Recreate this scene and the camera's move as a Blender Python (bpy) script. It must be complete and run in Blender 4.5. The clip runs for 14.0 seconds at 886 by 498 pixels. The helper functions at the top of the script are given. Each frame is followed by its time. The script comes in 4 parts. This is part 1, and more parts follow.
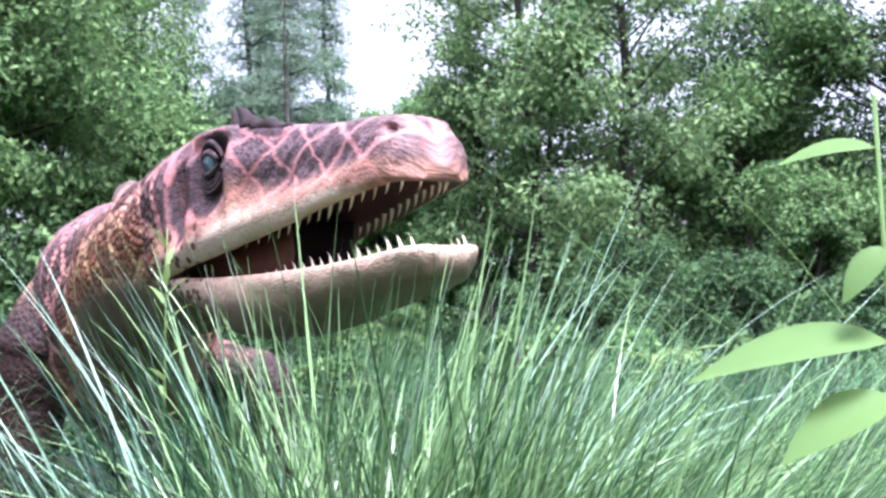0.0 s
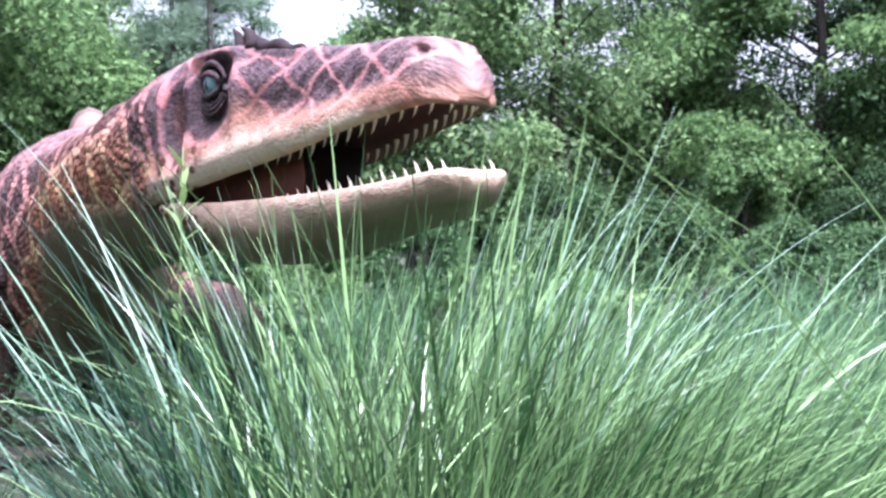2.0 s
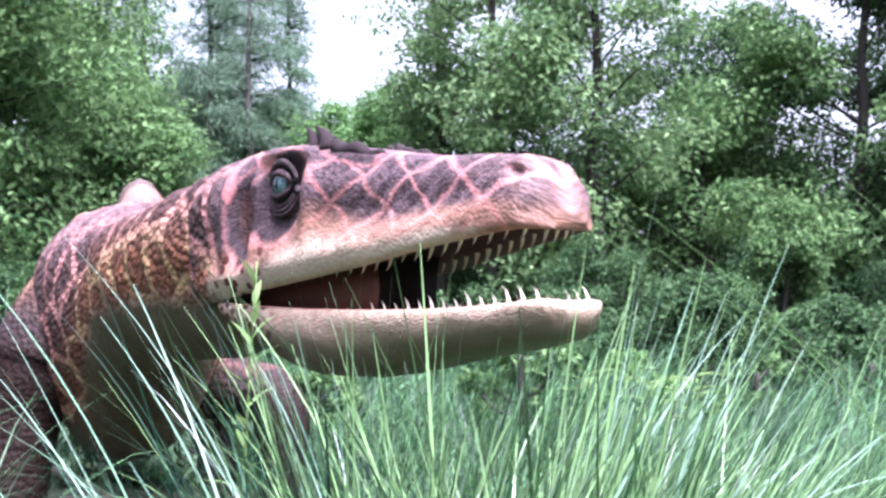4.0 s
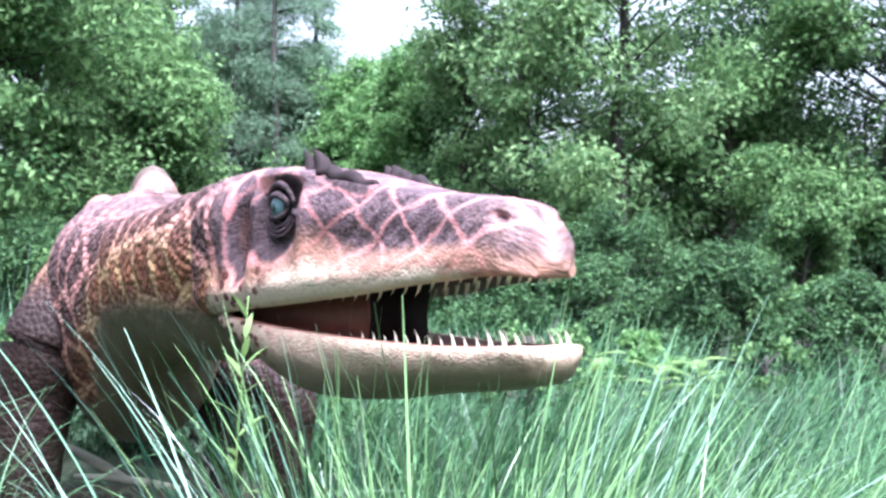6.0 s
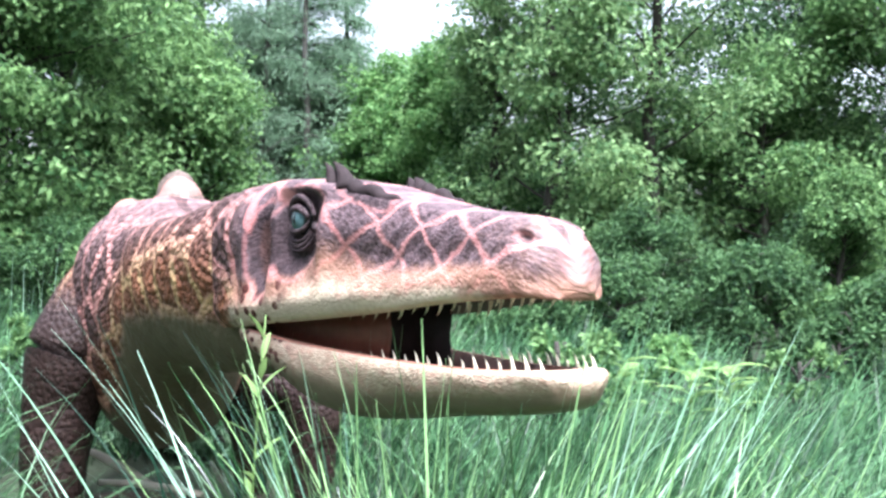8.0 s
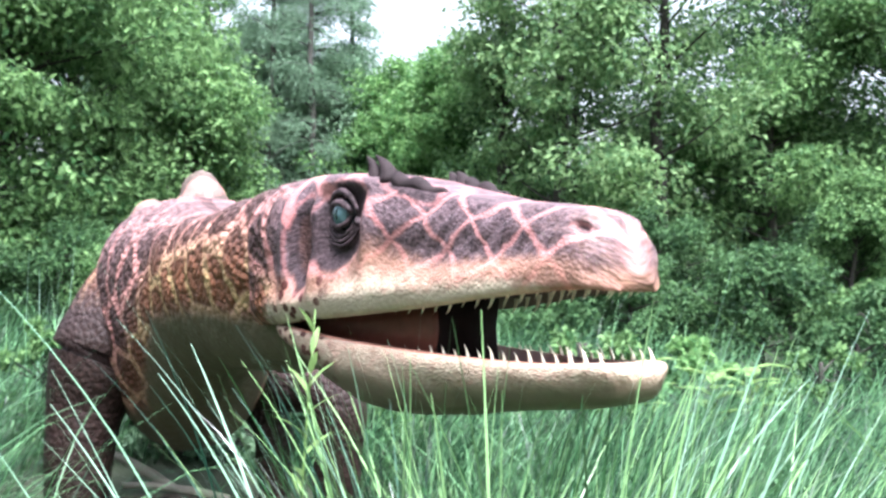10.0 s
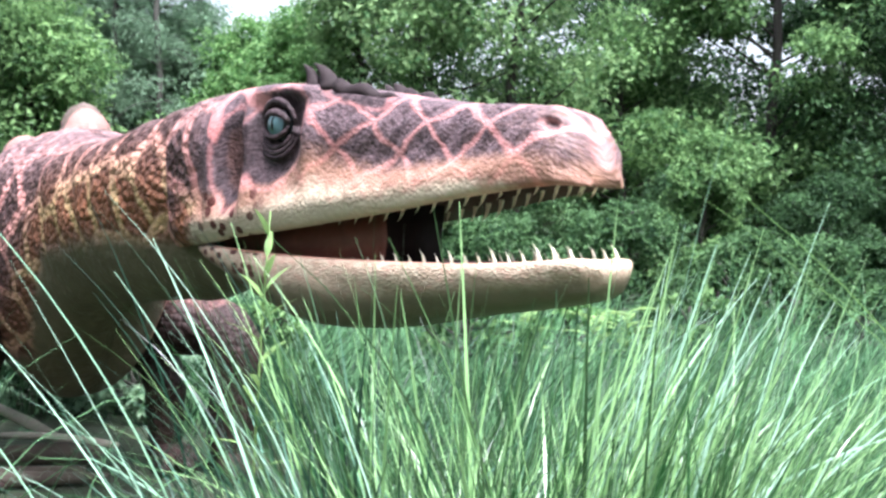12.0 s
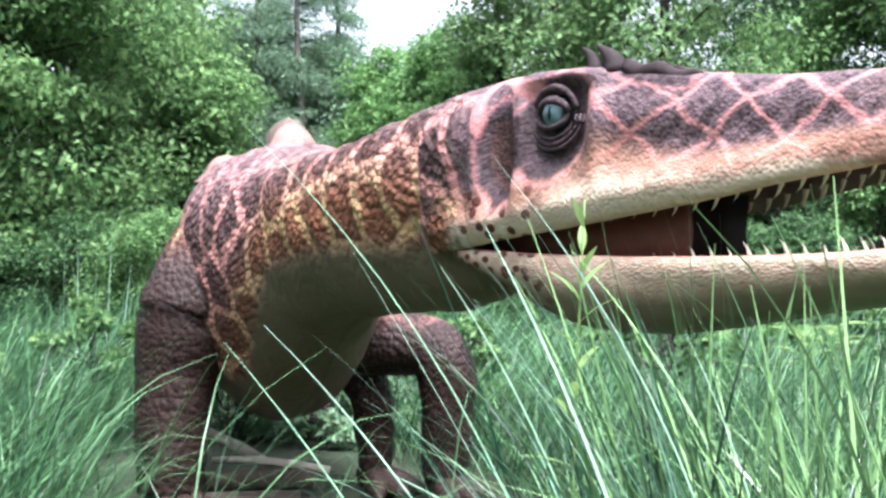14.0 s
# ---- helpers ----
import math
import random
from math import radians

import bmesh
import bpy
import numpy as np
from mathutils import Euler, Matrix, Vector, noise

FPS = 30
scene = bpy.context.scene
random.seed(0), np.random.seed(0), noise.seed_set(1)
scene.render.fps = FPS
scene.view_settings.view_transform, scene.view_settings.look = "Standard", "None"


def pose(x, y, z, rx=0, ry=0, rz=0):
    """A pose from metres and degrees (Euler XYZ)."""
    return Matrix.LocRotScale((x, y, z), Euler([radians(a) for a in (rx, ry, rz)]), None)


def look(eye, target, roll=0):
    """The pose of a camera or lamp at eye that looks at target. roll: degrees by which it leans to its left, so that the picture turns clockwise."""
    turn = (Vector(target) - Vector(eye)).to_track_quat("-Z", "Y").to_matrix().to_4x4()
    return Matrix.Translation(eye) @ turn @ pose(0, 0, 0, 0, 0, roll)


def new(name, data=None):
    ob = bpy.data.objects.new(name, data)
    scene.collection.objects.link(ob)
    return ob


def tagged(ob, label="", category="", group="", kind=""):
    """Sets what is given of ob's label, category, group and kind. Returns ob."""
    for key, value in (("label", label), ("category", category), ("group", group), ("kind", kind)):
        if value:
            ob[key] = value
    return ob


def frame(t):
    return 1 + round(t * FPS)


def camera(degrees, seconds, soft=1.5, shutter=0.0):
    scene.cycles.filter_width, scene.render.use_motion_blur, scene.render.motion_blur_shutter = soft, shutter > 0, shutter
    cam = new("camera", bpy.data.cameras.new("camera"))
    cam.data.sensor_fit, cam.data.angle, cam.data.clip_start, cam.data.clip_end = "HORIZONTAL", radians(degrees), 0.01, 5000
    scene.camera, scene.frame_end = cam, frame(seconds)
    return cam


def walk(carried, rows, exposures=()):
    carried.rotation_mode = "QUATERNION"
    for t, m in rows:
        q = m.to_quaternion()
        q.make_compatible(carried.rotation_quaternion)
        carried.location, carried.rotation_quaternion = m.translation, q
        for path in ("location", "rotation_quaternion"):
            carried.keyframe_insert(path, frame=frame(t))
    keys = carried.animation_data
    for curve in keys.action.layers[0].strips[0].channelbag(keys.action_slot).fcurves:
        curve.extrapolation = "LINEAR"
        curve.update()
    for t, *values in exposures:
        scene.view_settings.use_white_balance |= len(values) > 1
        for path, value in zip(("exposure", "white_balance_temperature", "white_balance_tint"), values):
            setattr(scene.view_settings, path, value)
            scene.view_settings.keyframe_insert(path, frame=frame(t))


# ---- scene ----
cam = camera(45, 14.0, soft=2.8)
# seconds, eye, target and lean of the hand-held camera
PATH = [
    (0, (0.000, -0.000, 0.851), (0.004, 1.996, 0.967), -2.57),
    (0.5, (-0.043, 0.020, 0.841), (-0.104, 2.016, 0.951), -1.66),
    (1, (-0.089, 0.019, 0.841), (-0.092, 2.013, 0.997), -1.23),
    (1.5, (-0.169, 0.051, 0.835), (0.029, 2.038, 0.939), -2.92),
    (2, (-0.237, 0.023, 0.814), (-0.075, 2.016, 0.825), -1.66),
    (2.5, (-0.288, 0.064, 0.823), (-0.143, 2.058, 0.869), -2.54),
    (3, (-0.329, 0.101, 0.825), (-0.122, 2.087, 0.941), -2.03),
    (3.5, (-0.361, 0.174, 0.892), (-0.198, 2.164, 1.007), -0.86),
    (6, (-0.278, 0.118, 1.167), (-0.207, 2.116, 1.168), 1.52),
    (6.5, (-0.275, 0.114, 1.174), (-0.211, 2.113, 1.172), 1.43),
    (7, (-0.280, 0.133, 1.181), (-0.226, 2.132, 1.164), 1.74),
    (7.5, (-0.270, 0.164, 1.199), (-0.209, 2.163, 1.181), 1.75),
    (8, (-0.259, 0.180, 1.217), (-0.246, 2.180, 1.206), 1.72),
    (10.5, (-0.391, 0.217, 1.156), (-0.384, 2.217, 1.165), 1.41),
    (11, (-0.421, 0.230, 1.096), (-0.443, 2.230, 1.122), 0.64),
    (11.5, (-0.482, 0.285, 1.078), (-0.403, 2.284, 1.047), 1.17),
    (12, (-0.583, 0.276, 1.044), (-0.279, 2.253, 0.997), 1.41),
    (12.5, (-0.641, 0.266, 1.020), (-0.213, 2.219, 0.957), 1.89),
    (13, (-0.709, 0.273, 1.015), (-0.387, 2.247, 1.050), 1.40),
    (13.5, (-0.806, 0.310, 0.980), (-0.644, 2.303, 1.009), -0.49),
    (14, (-0.909, 0.527, 0.974), (-0.837, 2.526, 0.977), -0.07),
]
walk(cam, [(t, look(eye, target, roll)) for t, eye, target, roll in PATH],
     # the film camera's own white balance drifts from cool to neutral
     exposures=[(0.0, 1.76, 5680, 29), (3.5, 1.76, 5680, 31), (6.0, 1.98, 5500, 19), (6.5, 1.93, 5660, 14), (8.0, 1.95, 5790, 12), (10.5, 1.92, 5870, 12), (12.5, 1.78, 5920, 13), (13.3, 1.92, 5840, 16), (14.0, 1.85, 5950, 13)])

# ---- world and sun: a bright overcast sky ----
world = bpy.data.worlds.new("world")
scene.world = world
world.use_nodes = True
wt = world.node_tree
sky = wt.nodes.new("ShaderNodeTexSky")
sky.sky_type, sky.sun_disc = "NISHITA", False
sky.sun_elevation, sky.sun_rotation = radians(62), radians(150)
sky.air_density, sky.dust_density, sky.ozone_density = 1.2, 6.0, 1.0
pale = wt.nodes.new("ShaderNodeHueSaturation")
pale.inputs["Saturation"].default_value = 0.35
wt.links.new(sky.outputs[0], pale.inputs["Color"])
wt.links.new(pale.outputs[0], wt.nodes["Background"].inputs["Color"])
wt.nodes["Background"].inputs["Strength"].default_value = 0.15

sun = new("sun", bpy.data.lights.new("sun", "SUN"))
sun.data.energy, sun.data.angle, sun.data.color = 3.4, radians(15), (1.0, 0.985, 0.96)
sun.matrix_world = look((1.0, -1.3, 9.0), (0, 2.0, 0.0))


# ---- materials ----
def material(name, rough=0.7, metal=0.0):
    m = bpy.data.materials.new(name)
    m.use_nodes = True
    b = m.node_tree.nodes["Principled BSDF"]
    b.inputs["Roughness"].default_value, b.inputs["Metallic"].default_value = rough, metal
    return m, m.node_tree, b


def link(nt, a, b):
    nt.links.new(a, b)


def mathn(nt, op, a, b=None, clamp=False):
    n = nt.nodes.new("ShaderNodeMath")
    n.operation, n.use_clamp = op, clamp
    for i, v in enumerate((a, b)):
        if v is None:
            continue
        if isinstance(v, (int, float)):
            n.inputs[i].default_value = v
        else:
            link(nt, v, n.inputs[i])
    return n.outputs[0]


def mixn(nt, fac, a, b):
    n = nt.nodes.new("ShaderNodeMix")
    n.data_type = "RGBA"
    for sock, v in ((n.inputs[0], fac), (n.inputs[6], a), (n.inputs[7], b)):
        if isinstance(v, (int, float)):
            sock.default_value = v
        elif isinstance(v, tuple):
            sock.default_value = (*v, 1)
        else:
            link(nt, v, sock)
    return n.outputs[2]


def noisen(nt, scale, detail=4.0, vec=None, rough=0.6):
    n = nt.nodes.new("ShaderNodeTexNoise")
    n.inputs["Scale"].default_value, n.inputs["Detail"].default_value, n.inputs["Roughness"].default_value = scale, detail, rough
    if vec is not None:
        link(nt, vec, n.inputs["Vector"])
    return n.outputs["Fac"]


def stepn(nt, v, lo, hi):
    n = nt.nodes.new("ShaderNodeMapRange")
    n.interpolation_type = "SMOOTHSTEP"
    link(nt, v, n.inputs["Value"])
    n.inputs["From Min"].default_value, n.inputs["From Max"].default_value = lo, hi
    return n.outputs[0]


def bumpn(nt, bsdf, h, strength, dist):
    n = nt.nodes.new("ShaderNodeBump")
    n.inputs["Strength"].default_value, n.inputs["Distance"].default_value = strength, dist
    link(nt, h, n.inputs["Height"])
    link(nt, n.outputs[0], bsdf.inputs["Normal"])


def objco(nt):
    return nt.nodes.new("ShaderNodeTexCoord").outputs["Object"]


def foliage(name, dark, light, rough=0.5, through_col=None, amount=0.35, blue=1.28, contrast=0.0, gloss=0.225):
    """Leaves or blades: each one its own tint, slightly glossy, letting some light through."""
    m, nt, b = material(name, rough)
    dark, light = [(r * 0.95, g, min(1.0, bl * blue)) for r, g, bl in (dark, light)]
    geo = nt.nodes.new("ShaderNodeNewGeometry")
    patch = noisen(nt, 0.9, 2.0, objco(nt))
    f = mathn(nt, "ADD", mathn(nt, "MULTIPLY", geo.outputs["Random Per Island"], 0.7), mathn(nt, "MULTIPLY", patch, 0.5), True)
    if contrast:
        f = mathn(nt, "MULTIPLY", stepn(nt, f, contrast, 1.15), 1.0)
    col = mixn(nt, f, dark, light)
    link(nt, col, b.inputs["Base Color"])
    b.inputs["Specular IOR Level"].default_value = gloss
    tr = nt.nodes.new("ShaderNodeBsdfTranslucent")
    tcol = mixn(nt, 0.5, col, through_col or light)
    link(nt, tcol, tr.inputs["Color"])
    ms = nt.nodes.new("ShaderNodeMixShader")
    ms.inputs[0].default_value = amount
    link(nt, b.outputs[0], ms.inputs[1])
    link(nt, tr.outputs[0], ms.inputs[2])
    link(nt, ms.outputs[0], nt.nodes["Material Output"].inputs["Surface"])
    return m


def bark(name, dark, light):
    m, nt, b = material(name, 0.9)
    co = objco(nt)
    mp = nt.nodes.new("ShaderNodeMapping")
    mp.inputs["Scale"].default_value = (14, 14, 2.5)
    link(nt, co, mp.inputs["Vector"])
    n1 = noisen(nt, 1.0, 6.0, mp.outputs[0])
    n2 = noisen(nt, 1.6, 3.0, co)
    col = mixn(nt, mathn(nt, "MULTIPLY", mathn(nt, "ADD", n1, n2), 0.5), dark, light)
    link(nt, col, b.inputs["Base Color"])
    bumpn(nt, b, n1, 0.8, 0.02)
    return m


# lit and shaded copies of one leaf: the wood's light is in the colour
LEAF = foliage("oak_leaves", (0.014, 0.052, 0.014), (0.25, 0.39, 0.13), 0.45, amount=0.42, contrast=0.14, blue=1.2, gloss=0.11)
LEAF_LIT = foliage("lit_crown_leaves", (0.03, 0.09, 0.03), (0.32, 0.45, 0.17), 0.45, amount=0.45, contrast=0.1, blue=1.2, gloss=0.11)
LEAF_DARK = foliage("shaded_leaves", (0.008, 0.030, 0.010), (0.125, 0.22, 0.075), 0.45, amount=0.35, contrast=0.14, blue=1.2, gloss=0.11)
LEAF_DEEP = foliage("deep_shaded_leaves", (0.005, 0.020, 0.007), (0.080, 0.150, 0.050), 0.45, amount=0.3, contrast=0.14, blue=1.2, gloss=0.11)
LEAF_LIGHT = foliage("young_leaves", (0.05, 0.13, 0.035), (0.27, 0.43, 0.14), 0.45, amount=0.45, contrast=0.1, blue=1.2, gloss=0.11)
# distance haze put into the leaf and needle colours by paling them
LEAF_FAR = foliage("hazed_leaves", (0.16, 0.26, 0.14), (0.30, 0.42, 0.22), amount=0.45, blue=1.2, contrast=0.1)
NEEDLE = foliage("hazed_pine_needles", (0.14, 0.22, 0.125), (0.24, 0.34, 0.20), 0.6, amount=0.45, blue=1.15)
GRASS = foliage("tussock_blades", (0.008, 0.044, 0.010), (0.43, 0.67, 0.27), 0.28, amount=0.14, blue=1.08, contrast=0.42, gloss=0.42)
# blue-green blades, darkened further for the shade beside the statue
GRASS_BLUE_SHADED = foliage("blue_green_shaded_blades", (0.004, 0.022, 0.011), (0.21, 0.385, 0.255), 0.28, amount=0.09, blue=1.12, contrast=0.54, gloss=0.42)
MEADOW = foliage("meadow_blades", (0.004, 0.026, 0.008), (0.19, 0.37, 0.135), 0.38, amount=0.14, blue=1.25, contrast=0.42)
GRASS_MID = foliage("leaning_blades", (0.005, 0.032, 0.008), (0.25, 0.43, 0.165), 0.32, amount=0.14, blue=1.08, contrast=0.46, gloss=0.4)
STRAW = foliage("seed_stalks", (0.10, 0.24, 0.09), (0.42, 0.58, 0.36), 0.4, amount=0.2, gloss=0.4)
BROAD = foliage("broad_leaves", (0.10, 0.19, 0.045), (0.17, 0.28, 0.075), 0.45, amount=0.4, gloss=0.15)
FERN = foliage("yellow_green_leaves", (0.12, 0.22, 0.06), (0.26, 0.36, 0.10), 0.5)
BARK = bark("dark_bark", (0.018, 0.015, 0.013), (0.06, 0.052, 0.045))
BARK_PINE = bark("pine_bark", (0.035, 0.034, 0.03), (0.09, 0.085, 0.075))
DEADWOOD = bark("weathered_wood", (0.012, 0.008, 0.006), (0.10, 0.078, 0.060))
BLEACHED = bark("bleached_wood", (0.20, 0.17, 0.13), (0.55, 0.50, 0.43))


def soil():
    m, nt, b = material("soil_and_moss", 0.95)
    co = objco(nt)
    n1, n2 = noisen(nt, 0.8, 5.0, co), noisen(nt, 22.0, 5.0, co)
    c = mixn(nt, n1, (0.014, 0.022, 0.010), (0.030, 0.044, 0.017))
    link(nt, mixn(nt, stepn(nt, n2, 0.45, 0.75), c, (0.022, 0.017, 0.012)), b.inputs["Base Color"])
    bumpn(nt, b, n2, 0.8, 0.03)
    return m


SOIL = soil()


def painted_skin():
    """Rubber skin, airbrushed: dark plum diamonds, coral lines between them, orange to cream towards the lips, olive-brown belly."""
    m, nt, b = material("painted_rubber_skin", 0.55)
    b.inputs["Specular IOR Level"].default_value = 0.19
    uv = nt.nodes.new("ShaderNodeAttribute")
    uv.attribute_name = "skin_place"
    zone = nt.nodes.new("ShaderNodeAttribute")
    zone.attribute_name = "skin_zone"
    sep, zs = nt.nodes.new("ShaderNodeSeparateXYZ"), nt.nodes.new("ShaderNodeSeparateColor")
    link(nt, uv.outputs["Vector"], sep.inputs[0])
    link(nt, zone.outputs["Color"], zs.inputs[0])
    cream, belly, neck, pit = zs.outputs[0], zs.outputs[1], zs.outputs[2], zone.outputs["Alpha"]
    co = uv.outputs["Vector"]
    # wavering diamond lattice
    wob = mathn(nt, "MULTIPLY", mathn(nt, "SUBTRACT", noisen(nt, 5.0, 3.0, co), 0.5), 0.11)
    wob2 = mathn(nt, "MULTIPLY", mathn(nt, "SUBTRACT", noisen(nt, 4.1, 2.0, co), 0.5), 0.14)
    u = mathn(nt, "ADD", sep.outputs[0], wob)
    v = mathn(nt, "ADD", sep.outputs[1], wob2)
    lines = []
    for sign in (1, -1):
        q = mathn(nt, "ADD", mathn(nt, "MULTIPLY", u, 5.9), mathn(nt, "MULTIPLY", v, 6.6 * sign))
        lines.append(mathn(nt, "ABSOLUTE", mathn(nt, "SUBTRACT", mathn(nt, "FRACT", q), 0.5)))
    away = mathn(nt, "SUBTRACT", 0.5, mathn(nt, "MAXIMUM", lines[0], lines[1]))
    fray = mathn(nt, "MULTIPLY", mathn(nt, "SUBTRACT", noisen(nt, 38.0, 5.0, co, 0.7), 0.5), 0.17)
    away = mathn(nt, "SUBTRACT", away, mathn(nt, "MULTIPLY", neck, 0.012))
    diamond = stepn(nt, mathn(nt, "ADD", away, mathn(nt, "MULTIPLY", fray, 0.9)), 0.0, 0.11)
    # on the neck: uneven leaf-shaped blotches in a net of paler lines
    leafy = nt.nodes.new("ShaderNodeCombineXYZ")
    link(nt, mathn(nt, "ADD", mathn(nt, "MULTIPLY", u, 6.2), mathn(nt, "MULTIPLY", v, 1.6)), leafy.inputs[0])
    link(nt, mathn(nt, "MULTIPLY", v, 4.4), leafy.inputs[1])
    net = nt.nodes.new("ShaderNodeTexVoronoi")
    net.voronoi_dimensions, net.feature = "2D", "DISTANCE_TO_EDGE"
    net.inputs["Scale"].default_value, net.inputs["Randomness"].default_value = 1.0, 0.75
    link(nt, leafy.outputs[0], net.inputs["Vector"])
    blotch = stepn(nt, mathn(nt, "ADD", net.outputs["Distance"], mathn(nt, "MULTIPLY", fray, 0.22)), 0.07, 0.14)
    fine = noisen(nt, 60.0, 5.0, co)
    big = noisen(nt, 3.5, 3.0, co)
    grit = stepn(nt, noisen(nt, 70.0, 6.0, co, 0.75), 0.30, 0.74)
    plum = mixn(nt, grit, (0.024, 0.016, 0.020), (0.205, 0.138, 0.152))
    coral = mixn(nt, big, (0.44, 0.13, 0.13), (0.50, 0.29, 0.28))
    rear = mathn(nt, "SUBTRACT", 1.0, stepn(nt, u, 0.0, 0.10))
    top = mixn(nt, mixn(nt, rear, diamond, blotch), coral, plum)
    low = mathn(nt, "MULTIPLY", cream, 2.6, True)
    wine = mixn(nt, grit, (0.018, 0.010, 0.011), (0.13, 0.066, 0.064))
    neckline = mixn(nt, low, mixn(nt, fine, (0.34, 0.12, 0.11), (0.56, 0.30, 0.27)), mixn(nt, fine, (0.40, 0.18, 0.07), (0.58, 0.47, 0.24)))
    top = mixn(nt, neck, top, mixn(nt, blotch, neckline, mixn(nt, mathn(nt, "MULTIPLY", low, 0.55), wine, mixn(nt, fine, (0.20, 0.05, 0.02), (0.46, 0.19, 0.07)))))
    # sky sheen along the top of the neck, painted into the colour
    sky_sheen = mathn(nt, "MULTIPLY", mathn(nt, "MULTIPLY", stepn(nt, v, 1.16, 1.42), neck), 0.55)
    top = mixn(nt, sky_sheen, top, mixn(nt, fine, (0.17, 0.095, 0.105), (0.36, 0.24, 0.255)))
    # towards the lips: orange, then cream with dark specks
    flush = mathn(nt, "ADD", mathn(nt, "MULTIPLY", stepn(nt, sep.outputs[0], 0.2, 0.75), 0.16), mathn(nt, "MULTIPLY", stepn(nt, sep.outputs[0], 0.62, 0.80), 0.06))
    warm = stepn(nt, mathn(nt, "ADD", mathn(nt, "ADD", cream, flush), mathn(nt, "MULTIPLY", fray, 2.6)), 0.10, 0.5)
    pale = stepn(nt, mathn(nt, "ADD", cream, mathn(nt, "MULTIPLY", fray, 3.5)), 0.52, 0.95)
    col = mixn(nt, mathn(nt, "MULTIPLY", mathn(nt, "MULTIPLY", warm, 0.55), mathn(nt, "SUBTRACT", 1.0, neck)), top, mixn(nt, fine, (0.30, 0.12, 0.075), (0.55, 0.32, 0.21)))
    col = mixn(nt, pale, col, mixn(nt, fine, (0.36, 0.275, 0.20), (0.66, 0.565, 0.435)))
    dots = nt.nodes.new("ShaderNodeTexVoronoi")
    dots.voronoi_dimensions = "2D"
    dots.inputs["Scale"].default_value = 23.0
    link(nt, co, dots.inputs["Vector"])
    speck = mathn(nt, "SUBTRACT", 1.0, stepn(nt, dots.outputs["Distance"], 0.24, 0.33))
    near = mathn(nt, "MULTIPLY", stepn(nt, mathn(nt, "MULTIPLY", sep.outputs[0], -1.0), 0.0, 0.12), stepn(nt, cream, 0.12, 0.3))
    near = mathn(nt, "MULTIPLY", near, mathn(nt, "SUBTRACT", 1.0, neck))
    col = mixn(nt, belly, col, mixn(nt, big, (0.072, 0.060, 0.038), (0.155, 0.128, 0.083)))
    col = mixn(nt, mathn(nt, "MULTIPLY", speck, near), col, (0.085, 0.028, 0.024))
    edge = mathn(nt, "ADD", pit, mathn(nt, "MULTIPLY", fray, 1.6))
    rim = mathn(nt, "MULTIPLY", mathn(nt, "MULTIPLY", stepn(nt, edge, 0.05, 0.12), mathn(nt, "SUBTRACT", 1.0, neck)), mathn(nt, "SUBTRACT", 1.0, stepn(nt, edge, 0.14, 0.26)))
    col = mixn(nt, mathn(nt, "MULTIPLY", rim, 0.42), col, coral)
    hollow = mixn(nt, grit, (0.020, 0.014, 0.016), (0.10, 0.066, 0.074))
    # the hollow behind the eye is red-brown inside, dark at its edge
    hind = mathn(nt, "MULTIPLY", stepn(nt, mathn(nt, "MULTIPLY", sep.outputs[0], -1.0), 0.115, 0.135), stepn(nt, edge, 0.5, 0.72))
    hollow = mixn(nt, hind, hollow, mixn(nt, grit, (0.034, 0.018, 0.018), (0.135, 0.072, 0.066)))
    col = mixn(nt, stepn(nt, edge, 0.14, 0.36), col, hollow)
    # umber towards the feet: dark paint plus the body's shade painted in
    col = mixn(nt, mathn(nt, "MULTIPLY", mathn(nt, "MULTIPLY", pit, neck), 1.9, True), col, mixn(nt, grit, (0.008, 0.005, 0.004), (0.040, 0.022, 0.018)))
    # small scales, larger on the neck, and creases
    sc = nt.nodes.new("ShaderNodeTexVoronoi")
    sc.inputs["Scale"].default_value = 120.0
    link(nt, co, sc.inputs["Vector"])
    sc2 = nt.nodes.new("ShaderNodeTexVoronoi")
    sc2.inputs["Scale"].default_value = 40.0
    link(nt, co, sc2.inputs["Vector"])
    bead = mathn(nt, "MULTIPLY", mathn(nt, "MULTIPLY", neck, mathn(nt, "SUBTRACT", 1.0, belly)), mathn(nt, "SUBTRACT", 1.0, stepn(nt, sc2.outputs["Distance"], 0.1, 0.55)))
    scaly = mathn(nt, "MULTIPLY", neck, mathn(nt, "SUBTRACT", 1.0, belly))
    col = mixn(nt, mathn(nt, "MULTIPLY", mathn(nt, "MULTIPLY", bead, 0.10), mathn(nt, "SUBTRACT", 1.0, mathn(nt, "MULTIPLY", pit, 2.2, True))), col, mixn(nt, big, (0.42, 0.18, 0.16), (0.42, 0.33, 0.20)))
    col = mixn(nt, mathn(nt, "MULTIPLY", scaly, mathn(nt, "MULTIPLY", stepn(nt, sc2.outputs["Distance"], 0.42, 0.62), 0.34)), col, (0.022, 0.012, 0.012))
    link(nt, col, b.inputs["Base Color"])
    smooth = mathn(nt, "SUBTRACT", 1.0, mathn(nt, "MULTIPLY", belly, 0.85))
    h = mathn(nt, "ADD", mathn(nt, "MULTIPLY", sc.outputs["Distance"], 0.5), mathn(nt, "MULTIPLY", mathn(nt, "MULTIPLY", sc2.outputs["Distance"], neck), -2.2))
